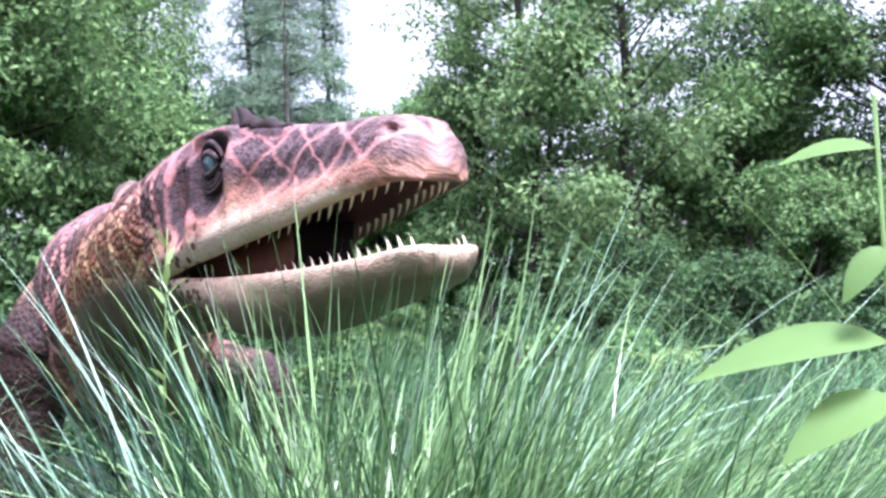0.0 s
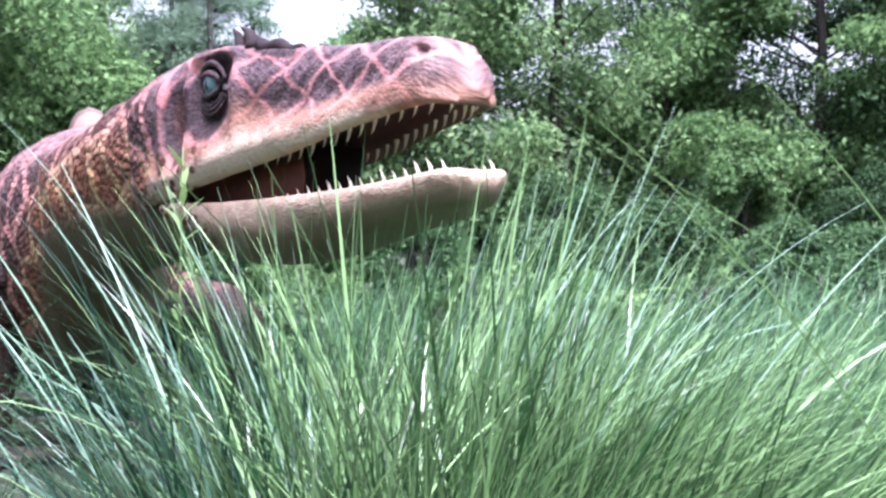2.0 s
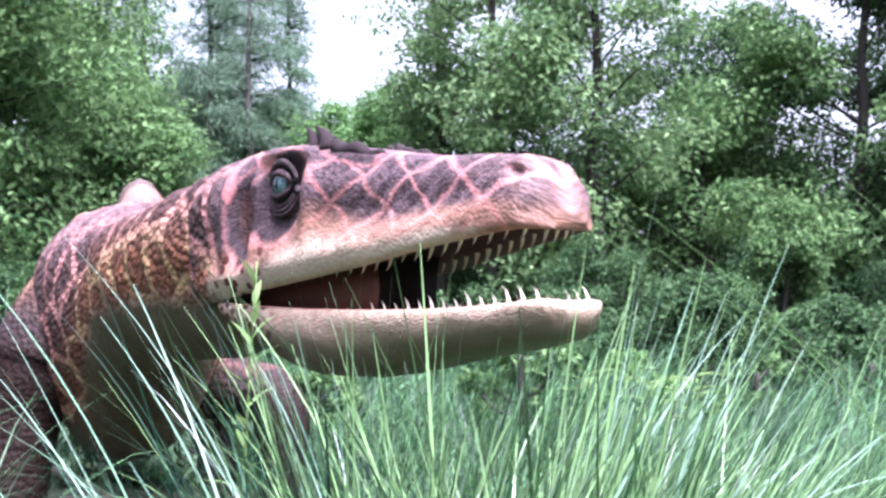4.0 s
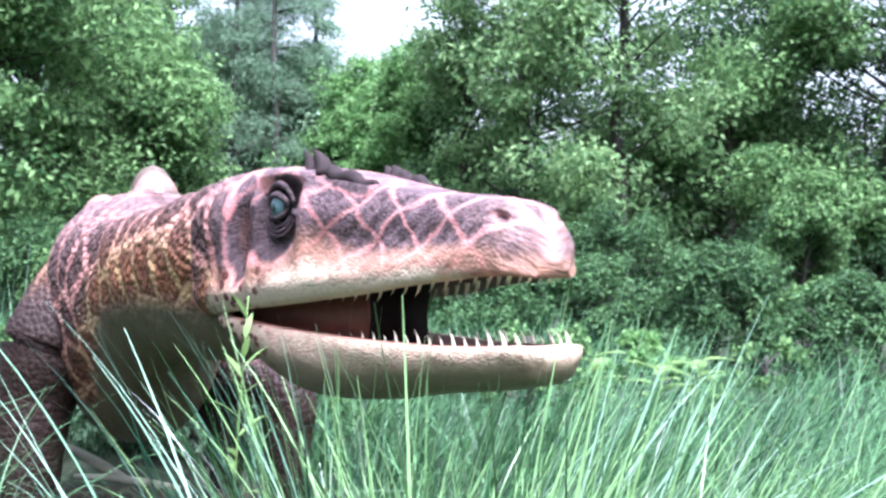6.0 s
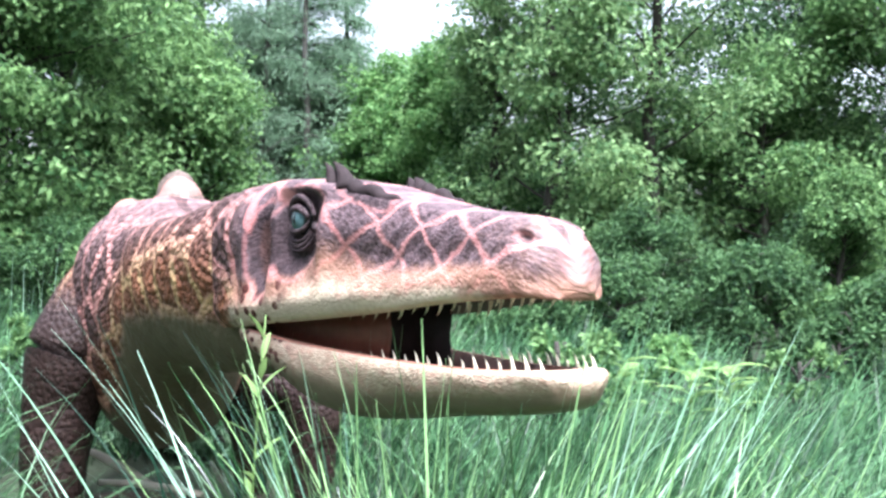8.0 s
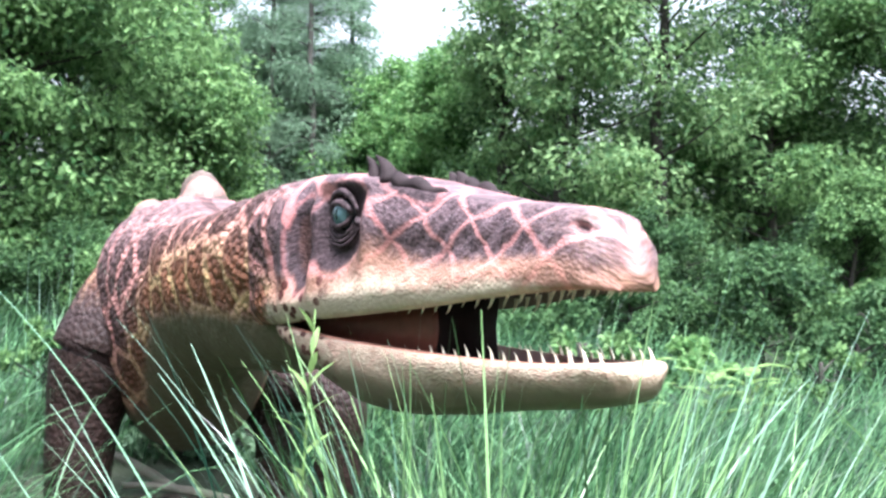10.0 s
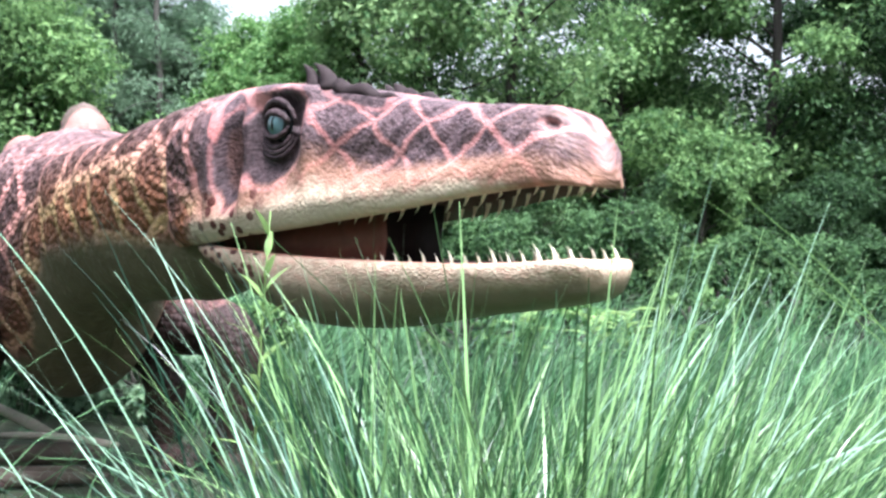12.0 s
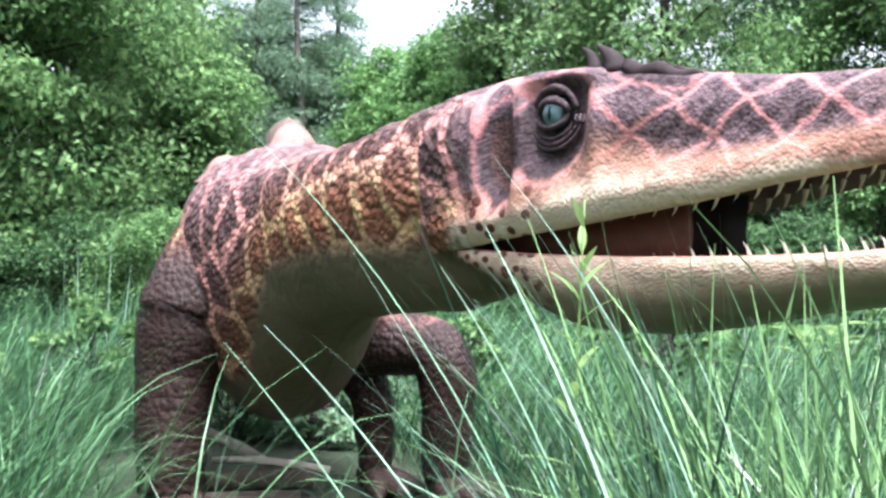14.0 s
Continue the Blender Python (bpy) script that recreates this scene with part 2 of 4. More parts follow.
    h = mathn(nt, "MULTIPLY", mathn(nt, "MULTIPLY", mathn(nt, "ADD", h, mathn(nt, "MULTIPLY", fine, 0.5)), smooth), mathn(nt, "ADD", 0.38, mathn(nt, "MULTIPLY", neck, 0.5)))
    h = mathn(nt, "MULTIPLY", h, mathn(nt, "SUBTRACT", 1.0, mathn(nt, "MULTIPLY", mathn(nt, "MULTIPLY", pit, neck), 1.3)))
    bumpn(nt, b, h, 0.8, 0.013)
    link(nt, mathn(nt, "ADD", 0.42, mathn(nt, "MULTIPLY", fine, 0.3)), b.inputs["Roughness"])
    return m


def plain(name, c1, c2, rough, scale=30.0, bump=0.2):
    m, nt, b = material(name, rough)
    n = noisen(nt, scale, 5.0, objco(nt))
    link(nt, mixn(nt, n, c1, c2), b.inputs["Base Color"])
    bumpn(nt, b, n, bump, 0.01)
    b.inputs["Specular IOR Level"].default_value = 0.15 if rough > 0.7 else 0.5
    return m


SKIN = painted_skin()
MOUTH = plain("mouth_lining", (0.07, 0.018, 0.012), (0.20, 0.058, 0.038), 0.5)
# maroon palate, darkened for the shade under the upper lip
PALATE = plain("shaded_palate", (0.022, 0.008, 0.008), (0.07, 0.022, 0.020), 0.6)
# black for the unlit depth of the throat
THROAT = plain("throat_darkness", (0.008, 0.005, 0.005), (0.02, 0.012, 0.012), 0.8)
TOOTH = plain("ivory_teeth", (0.60, 0.52, 0.38), (0.80, 0.74, 0.60), 0.3)
HORN = plain("dark_horn", (0.008, 0.005, 0.006), (0.050, 0.036, 0.038), 0.75)
EYEBALL = plain("glass_eye", (0.010, 0.014, 0.016), (0.04, 0.05, 0.055), 0.05, 45.0, 0.0)
IRIS = plain("teal_iris", (0.025, 0.055, 0.065), (0.10, 0.17, 0.18), 0.05, 90.0, 0.0)
PUPIL = plain("eye_pupil", (0.004, 0.004, 0.005), (0.006, 0.006, 0.008), 0.05)
GUM = plain("pink_lip_edge", (0.42, 0.16, 0.12), (0.58, 0.30, 0.22), 0.45)


# ---- mesh helpers ----
def mesh_object(name, verts, faces, mats, parent=None, smooth=False, slots=None):
    me = bpy.data.meshes.new(name)
    me.from_pydata(verts if isinstance(verts, list) else verts.tolist(), [], faces if isinstance(faces, list) else faces.tolist())
    for m in mats:
        me.materials.append(m)
    if slots is not None:
        me.polygons.foreach_set("material_index", slots)
    if smooth:
        me.polygons.foreach_set("use_smooth", [True] * len(me.polygons))
    me.update()
    ob = new(name, me)
    if parent is not None:
        ob.parent = parent
    return ob


def smooth_table(table):
    """Smooth curves through rows of (s, values...), s rising."""
    tab = np.array(sorted(table), float)
    xs, ys = tab[:, 0], tab[:, 1:]
    slope = np.gradient(ys, xs, axis=0)

    def at(s):
        s = np.clip(s, xs[0], xs[-1])
        i = int(np.clip(np.searchsorted(xs, s) - 1, 0, len(xs) - 2))
        d = xs[i + 1] - xs[i]
        t = (s - xs[i]) / d
        return ((2 * t**3 - 3 * t**2 + 1) * ys[i] + (t**3 - 2 * t**2 + t) * d * slope[i]
                + (3 * t**2 - 2 * t**3) * ys[i + 1] + (t**3 - t**2) * d * slope[i + 1])

    return at


def ring_faces(rows, n, closed=True):
    i = np.arange(rows - 1)[:, None] * n
    j = np.arange(n if closed else n - 1)[None, :]
    k = (j + 1) % n
    return np.stack([i + j, i + k, i + n + k, i + n + j], -1).reshape(-1, 4)


def tube(points, radii, n=8):
    """Verts and quads of a bent, tapered tube with closed ends."""
    pts, rad = np.asarray(points, float), np.asarray(radii, float)
    tan = np.gradient(pts, axis=0)
    tan /= np.linalg.norm(tan, axis=1)[:, None] + 1e-9
    ref = np.where(np.abs(tan[:, 2:3]) > 0.9, [[1.0, 0, 0]], [[0, 0, 1.0]])
    a = np.cross(tan, ref)
    a /= np.linalg.norm(a, axis=1)[:, None]
    b = np.cross(tan, a)
    th = np.linspace(0, 2 * np.pi, n, endpoint=False)
    v = pts[:, None] + rad[:, None, None] * (np.cos(th)[None, :, None] * a[:, None] + np.sin(th)[None, :, None] * b[:, None])
    faces = ring_faces(len(pts), n).tolist()
    faces += [list(range(n))[::-1], list(range((len(pts) - 1) * n, len(pts) * n))]
    return v.reshape(-1, 3), faces


class Pile:
    """Gathers verts and faces of several pieces for one mesh."""

    def __init__(self):
        self.v, self.f, self.m, self.place, self.zone, self.n = [], [], [], [], [], 0

    def add(self, v, f, mat=0, place=None, zone=None):
        v = np.asarray(v, float)
        self.v.append(v)
        self.f += [[i + self.n for i in q] for q in (f if isinstance(f, list) else f.tolist())]
        self.m += [mat] * len(f)
        self.place.append(v if place is None else np.asarray(place, float))
        self.zone.append(np.zeros((len(v), 4)) if zone is None else np.asarray(zone, float))
        self.n += len(v)


# ---- ground ----
def rise(x, y):
    """Height of the ground: nearly flat, with a low mound under the statue."""
    return 0.05 * math.exp(-(((x + 1.45) / 1.1) ** 2 + ((y - 4.6) / 1.2) ** 2) ** 1.5)


def ground():
    n = 100
    g = np.concatenate([-np.geomspace(1500, 6, 20), np.linspace(-5.7, 5.7, 60), np.geomspace(6, 1500, 20)])
    xx, yy = np.meshgrid(g, g + 4, indexing="ij")
    zz = np.array([[0.03 * noise.noise((x * 0.6, y * 0.6, 0)) - 0.02 + rise(x, y) for y in g + 4] for x in g])
    v = np.stack([xx, yy, zz], -1).reshape(-1, 3)
    i, j = np.meshgrid(np.arange(n - 1), np.arange(n - 1), indexing="ij")
    f = np.stack([i * n + j, (i + 1) * n + j, (i + 1) * n + j + 1, i * n + j + 1], -1).reshape(-1, 4)
    ob = mesh_object("ground", v, f, [SOIL], smooth=True)
    tagged(ob, "mossy dark soil under tall grass", "ground", kind="structure")


ground()


# ---- the dinosaur statue: x forward along its back, y to its left, z up ----
DINO = pose(-0.437, 2.840, 0, 0, 0, -56.0)


def dinosaur():
    pile = Pile()
    SK, MO, TH, TO, HO, EY, PU, GU, IR, PA = range(10)

    # skull: s, lip half-width, cheek, upper, ridge half-widths, lip height, top height
    skull = smooth_table([
        (-0.48, 0.165, 0.200, 0.180, 0.105, 0.965, 1.365), (-0.32, 0.180, 0.200, 0.180, 0.110, 0.980, 1.375),
        (-0.19, 0.178, 0.192, 0.174, 0.120, 0.998, 1.378), (-0.05, 0.170, 0.178, 0.162, 0.122, 1.014, 1.372),
        (0.08, 0.160, 0.164, 0.148, 0.114, 1.030, 1.357), (0.20, 0.148, 0.150, 0.130, 0.100, 1.046, 1.337),
        (0.33, 0.138, 0.138, 0.114, 0.084, 1.063, 1.315), (0.50, 0.122, 0.121, 0.098, 0.068, 1.090, 1.291),
        (0.64, 0.106, 0.106, 0.090, 0.060, 1.108, 1.280), (0.71, 0.094, 0.097, 0.084, 0.054, 1.116, 1.268),
        (0.755, 0.078, 0.084, 0.072, 0.044, 1.119, 1.240), (0.782, 0.060, 0.066, 0.056, 0.034, 1.118, 1.202),
        (0.802, 0.034, 0.040, 0.034, 0.020, 1.117, 1.150)])
    ss = np.concatenate([np.linspace(-0.48, 0.68, 120), np.linspace(0.69, 0.802, 34)])
    half = 34
    inner = 8
    rings, places, zones = [], [], []
    for s in ss:
        wl, wm, wu, wr, zl, zt = skull(s)
        h = zt - zl
        side = smooth_table([(0.0, wl - 0.004, zl), (0.06, wl + 0.006, zl + 0.02 * h), (0.4, wm, zl + 0.38 * h), (0.72, wu, zl + 0.80 * h),
                             (0.86, wr, zl + 0.97 * h), (0.93, wr * 0.5, zl + 0.985 * h), (1.0, 0.0, zl + h)])
        near = np.array([side(k) for k in np.linspace(0, 1, half)])
        # relief: brow, eye socket, hollow behind it, cheek bar, nostril, snout wrinkles
        for r in near:
            l, z = r
            face = max(0.0, min(1.0, (z - zl) / h))
            d = -0.036 * math.exp(-(((s + 0.195) / 0.056) ** 2 + ((z - 1.188) / 0.108) ** 2) ** 2)
            d += 0.016 * math.exp(-((s + 0.130) / 0.020) ** 2 - ((z - 1.20) / 0.13) ** 4)
            d += 0.012 * math.exp(-((s + 0.268) / 0.022) ** 2 - ((z - 1.19) / 0.12) ** 4)
            d -= 0.028 * math.exp(-(((s + 0.035) / 0.086) ** 2 + ((z - 1.240) / 0.100) ** 2) ** 2)
            d += 0.030 * math.exp(-((s + 0.03) / 0.11) ** 4 - ((z - 1.345) / 0.020) ** 2)
            d += 0.016 * math.exp(-((s - 0.085) / 0.026) ** 2 - ((z - 1.22) / 0.11) ** 4)
            d -= 0.018 * math.exp(-((s - 0.728) / 0.020) ** 2 - ((z - 1.230 - 0.4 * (0.728 - s)) / 0.013) ** 2)
            d += 0.011 * math.exp(-((s - 0.715) / 0.05) ** 2 - ((z - 1.253) / 0.016) ** 2)
            d += 0.010 * math.exp(-((z - zl - 0.05) / 0.03) ** 2) * max(0.0, min(1.0, (0.84 - s) / 0.1))
            d -= 0.012 * math.exp(-((z - zl - 0.45 * h) / 0.045) ** 2) * math.exp(-((s - 0.38) / 0.25) ** 4)
            d += 0.005 * noise.noise((s * 14, z * 14, 1)) + 0.0035 * math.sin(z * 210 + 2.5 * math.sin(s * 40)) * math.exp(-((s + 0.05) / 0.07) ** 4 - ((z - 1.185) / 0.035) ** 2)
            d += 0.0018 * math.sin(s * 90 - z * 120 + 3 * noise.noise((s * 9, z * 9, 6))) * math.exp(-((s - 0.40) / 0.34) ** 4 - ((z - zl - 0.65 * h) / 0.10) ** 4)
            d *= max(0.0, min(1.0, (0.802 - s) / 0.05))
            r[0] = max(0.0, l + d * (1.0 if l > 0.02 else 0.0))
        far = near[::-1][1:] * [-1, 1]
        shell = np.concatenate([near, far])
        # roof of the mouth, from the far lip back to the near one
        ls = np.linspace(-1, 1, inner + 2)[1:-1]
        roof = np.stack([ls * max(0.004, wl - 0.02), zl + min(0.012, 0.1 * h) * max(0.0, min(1.0, (0.775 - s) / 0.05)) + min(0.05, 0.35 * h) * max(0.0, min(1.0, (0.775 - s) / 0.10)) * (1 - np.abs(ls) ** 2.2)], -1)
        ring = np.concatenate([shell, roof])
        rings.append(np.column_stack([np.full(len(ring), s), -ring[:, 0], ring[:, 1]]))
        zz = ring[:, 1]
        places.append(np.column_stack([np.full(len(ring), s), zz + np.abs(0.17 - np.abs(ring[:, 0])) * 0.6, ring[:, 0] * 0.2]))
        rise = np.clip((zz - zl) / max(0.10, min(0.30, 0.95 * h)), 0, 1)
        back = np.clip((s + 0.48) / 0.14, 0, 1)
        cheek = math.exp(-((s - 0.09) / 0.15) ** 2)
        cream = np.clip(1.10 + 0.05 * cheek - rise * (2.15 - 0.60 * cheek), 0, 1) * back
        if s > 0.55:
            cream *= 1 - 0.72 * (s - 0.55) / 0.25
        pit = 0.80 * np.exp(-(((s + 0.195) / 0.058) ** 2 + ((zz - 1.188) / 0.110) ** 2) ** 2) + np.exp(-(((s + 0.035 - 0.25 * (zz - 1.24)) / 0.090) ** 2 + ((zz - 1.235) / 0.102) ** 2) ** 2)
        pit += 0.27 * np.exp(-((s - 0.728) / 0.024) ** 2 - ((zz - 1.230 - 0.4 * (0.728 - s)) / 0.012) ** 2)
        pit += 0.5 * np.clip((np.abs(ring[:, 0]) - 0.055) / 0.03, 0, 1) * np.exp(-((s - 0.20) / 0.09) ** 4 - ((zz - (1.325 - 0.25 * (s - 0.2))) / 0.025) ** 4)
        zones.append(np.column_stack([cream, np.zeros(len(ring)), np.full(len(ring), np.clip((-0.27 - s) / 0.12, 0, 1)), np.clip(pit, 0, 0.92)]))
    n = len(rings[0])
    quads = ring_faces(len(ss), n)
    shell_n = half * 2 - 1
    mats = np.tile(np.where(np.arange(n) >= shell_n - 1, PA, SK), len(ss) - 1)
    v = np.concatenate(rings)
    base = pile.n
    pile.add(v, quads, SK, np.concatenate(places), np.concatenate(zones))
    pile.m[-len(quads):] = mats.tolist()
    pile.f.append([base + (len(ss) - 1) * n + i for i in range(n)])
    pile.m.append(SK)

    # lower jaw: s, half-width, rim height, bottom height
    jaw = smooth_table([(-0.44, 0.125, 0.980, 0.945), (-0.34, 0.168, 0.977, 0.918), (-0.28, 0.176, 0.974, 0.893), (-0.14, 0.172, 0.967, 0.840), (-0.02, 0.164, 0.963, 0.806), (0.12, 0.153, 0.961, 0.800),
                        (0.27, 0.143, 0.961, 0.815), (0.42, 0.131, 0.963, 0.843), (0.55, 0.119, 0.967, 0.865), (0.65, 0.107, 0.973, 0.880), (0.745, 0.092, 0.981, 0.898), (0.790, 0.078, 0.985, 0.910), (0.814, 0.060, 0.982, 0.924), (0.826, 0.038, 0.972, 0.942)])
    js = np.concatenate([np.linspace(-0.44, 0.68, 70), np.linspace(0.69, 0.826, 24)])
    rings, places, zones = [], [], []
    for s in js:
        w, zr, zb = jaw(s)
        h = zr - zb
        prof = smooth_table([(0.0, w, zr), (0.12, w + 0.006, zr - 0.08 * h), (0.45, w * 0.97, zb + 0.42 * h), (0.75, w * 0.62, zb + 0.06 * h), (1.0, 0.0, zb)])
        nearh = np.array([prof(k) for k in np.linspace(0, 1, 20)])
        nearh[:, 0] += [0.004 * noise.noise((s * 9, z * 25, 4)) for z in nearh[:, 1]]
        nearh[-1, 0] = 0
        shell = np.concatenate([nearh, nearh[::-1][1:] * [-1, 1]])
        ls = np.linspace(-1, 1, 10)
        floor = np.stack([ls * max(0.004, w - 0.022), zr - np.where(np.abs(ls) > 0.95, -0.002, 0.03 * max(0.0, min(1.0, (0.75 - s) / 0.1)))], -1)
        ring = np.concatenate([shell, floor])
        rings.append(np.column_stack([np.full(len(ring), s), -ring[:, 0], ring[:, 1]]))
        places.append(np.column_stack([np.full(len(ring), s), ring[:, 1] * 1.6, ring[:, 0]]))
        low = np.clip((zr - ring[:, 1]) / h, 0, 1)
        back = np.clip((s + 0.46) / 0.1, 0, 1)
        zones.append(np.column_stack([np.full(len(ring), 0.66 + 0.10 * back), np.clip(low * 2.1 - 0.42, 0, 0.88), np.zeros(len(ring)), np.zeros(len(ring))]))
    n = len(rings[0])
    quads = ring_faces(len(js), n)
    base = pile.n
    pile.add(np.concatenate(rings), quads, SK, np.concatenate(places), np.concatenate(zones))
    mats = np.full(n, SK)
    mats[39:48] = MO
    mats[38] = mats[-1] = GU
    pile.m[-len(quads):] = np.concatenate([mats if s < 0.72 else np.full(n, SK) for s in js[:-1]]).tolist()
    pile.f += [[base + i for i in range(n)][::-1], [base + (len(js) - 1) * n + i for i in range(n)]]
    pile.m += [SK, SK]

    # cheek lining between the jaws; a black end face stands in for the throat's darkness
    cs = np.linspace(-0.42, 0.27, 26)
    rows = []
    for s in cs:
        k = np.clip((s + 0.42) / 0.69, 0, 1)
        w = 0.118 - 0.03 * k
        zl, zr = skull(s)[4] + 0.03, jaw(s)[1] - 0.028
        rows.append([(s, -w, zl), (s, -w * 0.9, (zl + zr) / 2), (s, -w, zr), (s, w, zr), (s, w * 0.9, (zl + zr) / 2), (s, w, zl)])
    rows = np.array(rows)
    quads = ring_faces(len(cs), 6)
    pile.add(rows.reshape(-1, 3), quads, MO)
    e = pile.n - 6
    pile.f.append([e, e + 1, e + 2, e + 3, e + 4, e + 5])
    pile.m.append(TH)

    # teeth: slightly hooked cones, upper and lower, both sides
    rnd = random.Random(5)

    def tooth(s, y, z, length, down):
        r = length * 0.15
        th = np.linspace(0, 2 * np.pi, 7, endpoint=False)
        rows = []
        for k in (0.0, 0.35, 0.7):
            rr = r * (1 - k) ** 0.8
            c = np.column_stack([s - 0.42 * length * k * k + rr * 1.2 * np.cos(th), y + 0.8 * rr * np.sin(th), np.full(7, z + (-1 if down else 1) * length * k)])
            rows.append(c)
        v = np.concatenate(rows + [np.array([[s - 0.50 * length, y, z + (-1 if down else 1) * length]])])
        f = ring_faces(3, 7).tolist() + [[14 + i, 14 + (i + 1) % 7, 21] for i in range(7)]
        pile.add(v, f, TO)

    for side in (-1, 1):
        for i in range(16):
            s = 0.10 + 0.675 * (i / 15) ** 0.9
            p = skull(s)
            tooth(s, side * max(0.012, p[0] - 0.032), p[4] + 0.018, (0.026 + 0.013 * rnd.random()) * (0.6 + 0.5 * min(1, i / 6)), True)
        for i in range(17):
            s = 0.16 + 0.62 * (i / 16) ** 0.85
            p = jaw(s)
            tooth(s, side * max(0.012, p[0] - 0.018), p[1] - 0.008, (0.027 + 0.013 * rnd.random()) * (0.5 + 0.6 * min(1, i / 8)), False)

    # neck and trunk: s, top, bottom, half-width
    trunk = smooth_table([(-4.4, 1.00, 0.92, 0.03), (-3.8, 1.05, 0.82, 0.09), (-3.1, 1.17, 0.64, 0.22), (-2.6, 1.31, 0.44, 0.37), (-2.2, 1.365, 0.33, 0.42), (-1.95, 1.365, 0.345, 0.39),
                          (-1.7, 1.345, 0.475, 0.33), (-1.45, 1.315, 0.655, 0.27), (-1.2, 1.295, 0.755, 0.235), (-0.95, 1.297, 0.795, 0.215), (-0.70, 1.338, 0.815, 0.208),
                          (-0.52, 1.366, 0.835, 0.196), (-0.40, 1.345, 0.865, 0.165), (-0.30, 1.28, 0.92, 0.12)])
    # the neck bends: how far its middle lies to the side
    bend = smooth_table([(-4.4, 1.35), (-3.5, 0.90), (-2.9, 0.58), (-2.4, 0.36), (-2.07, 0.265), (-1.75, 0.20), (-1.45, 0.11), (-1.3, 0.07), (-1.08, 0.03), (-0.8, 0.005), (-0.5, 0.0), (-0.2, 0.0)])
    bs = np.linspace(-4.4, -0.30, 210)
    m = 64
    rings, places, zones = [], [], []
    for s in bs:
        zt, zb, w = trunk(s)
        th = np.linspace(0, 2 * np.pi, m, endpoint=False)
        c, sn = np.cos(th), np.sin(th)
        zc, hh = (zt + zb) / 2, (zt - zb) / 2
        # widest above the middle, a little flat-sided, keeled towards the throat
        y = w * np.sign(c) * np.abs(c) ** 0.85 * (1 + 0.10 * sn - 0.10 * (sn < 0) * np.abs(sn))
        z = zc + hh * np.sign(sn) * np.abs(sn) ** 0.92
        arc = np.arctan2(z - zc, np.abs(y) + 1e-6) * (0.5 * (w + hh))
        d = np.array([0.016 * noise.noise((s * 3.1, yy * 3.1, zz * 3.1)) + 0.006 * noise.noise((s * 11, yy * 11, zz * 11)) for yy, zz in zip(y, z)])
        d += 0.003 * np.sin(arc * 26 + s * 34 + 3 * np.sin(s * 7)) * (arc > -0.12)
        y, z = y + d * c + bend(s)[0], z + d * sn
        rings.append(np.column_stack([np.full(m, s), y, z]))
        places.append(np.column_stack([np.full(m, s), arc + 1.0, 0.3 * np.sign(c)]))
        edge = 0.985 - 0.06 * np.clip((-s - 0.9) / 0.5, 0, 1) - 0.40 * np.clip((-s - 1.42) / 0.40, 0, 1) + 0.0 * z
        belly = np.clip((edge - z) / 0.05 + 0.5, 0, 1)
        band = 0.40 * np.exp(-((z - edge - 0.08) / 0.125) ** 2) * (1 - 0.5 * np.clip((-s - 1.4) / 0.4, 0, 1))
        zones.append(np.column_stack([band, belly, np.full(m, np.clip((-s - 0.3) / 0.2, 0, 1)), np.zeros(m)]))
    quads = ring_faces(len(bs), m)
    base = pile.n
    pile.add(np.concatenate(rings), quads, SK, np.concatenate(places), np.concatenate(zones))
    pile.f += [[base + i for i in range(m)][::-1], [base + (len(bs) - 1) * m + i for i in range(m)]]
    pile.m += [SK, SK]

    # knobs along the back
    def knob(s, y, z, r, rise, tilt=0.0):
        rows = []
        for k in np.linspace(0, 1, 10):
            rr = r * (1 - k ** 2.4) ** 0.6 * (1.35 - 0.35 * min(1, k * 3)) + 0.001
            th = np.linspace(0, 2 * np.pi, 18, endpoint=False)
            rows.append(np.column_stack([s - tilt * k * rise + rr * 1.25 * np.cos(th), y + rr * np.sin(th), np.full(18, z + rise * k)]))
        v = np.concatenate(rows)
        v += np.array([[0.006 * noise.noise(tuple(q * 13))] * 3 for q in v])
        f = ring_faces(10, 18).tolist() + [list(range(9 * 18, 10 * 18))]
        zone = np.tile([0.0, 0.45, 0.1, 0.0], (len(v), 1))
        pile.add(v, f, SK, v, zone)

    for s, y, z, r, rise in ((-2.06, 0.29, 1.33, 0.095, 0.165), (-2.50, 0.24, 1.26, 0.11, 0.12)):
        knob(s, y, z, r, rise, 0.2)

    # brow horns, two a side, and the dark ridge running on from them
    def horn(s, y, z, r, length, lean, out):
        pts = [(s - lean * length * k * k, y + out * length * k, z + length * (k - 0.15 * k * k)) for k in np.linspace(0, 1, 7)]
        v, f = tube(pts, [r * (1 - k) ** 0.95 + 0.002 for k in np.linspace(0, 1, 7)], 10)
        pile.add(v, f, HO)

    for side in (-1, 1):
        stub = 1.0 if side < 0 else 0.62  # the far pair is worn shorter
        horn(0.040, side * 0.112, 1.342, 0.022, 0.072 * stub, 0.55, side * 0.06)
        horn(0.092, side * 0.106, 1.336, 0.028, 0.080 * stub, 0.75, side * 0.05)
        pts = [(q, side * (0.104 - 0.10 * (q - 0.12)), 1.340 - 0.20 * (q - 0.12)) for q in np.linspace(0.12, 0.30, 14)]
        v, f = tube(pts, [0.020, 0.022, 0.021, 0.020, 0.020, 0.019, 0.019, 0.018, 0.017, 0.016, 0.014, 0.012, 0.009, 0.004], 12)
        v[:, 2] += 0.006 * np.sin(v[:, 0] * 70)
        pile.add(v, f, HO)
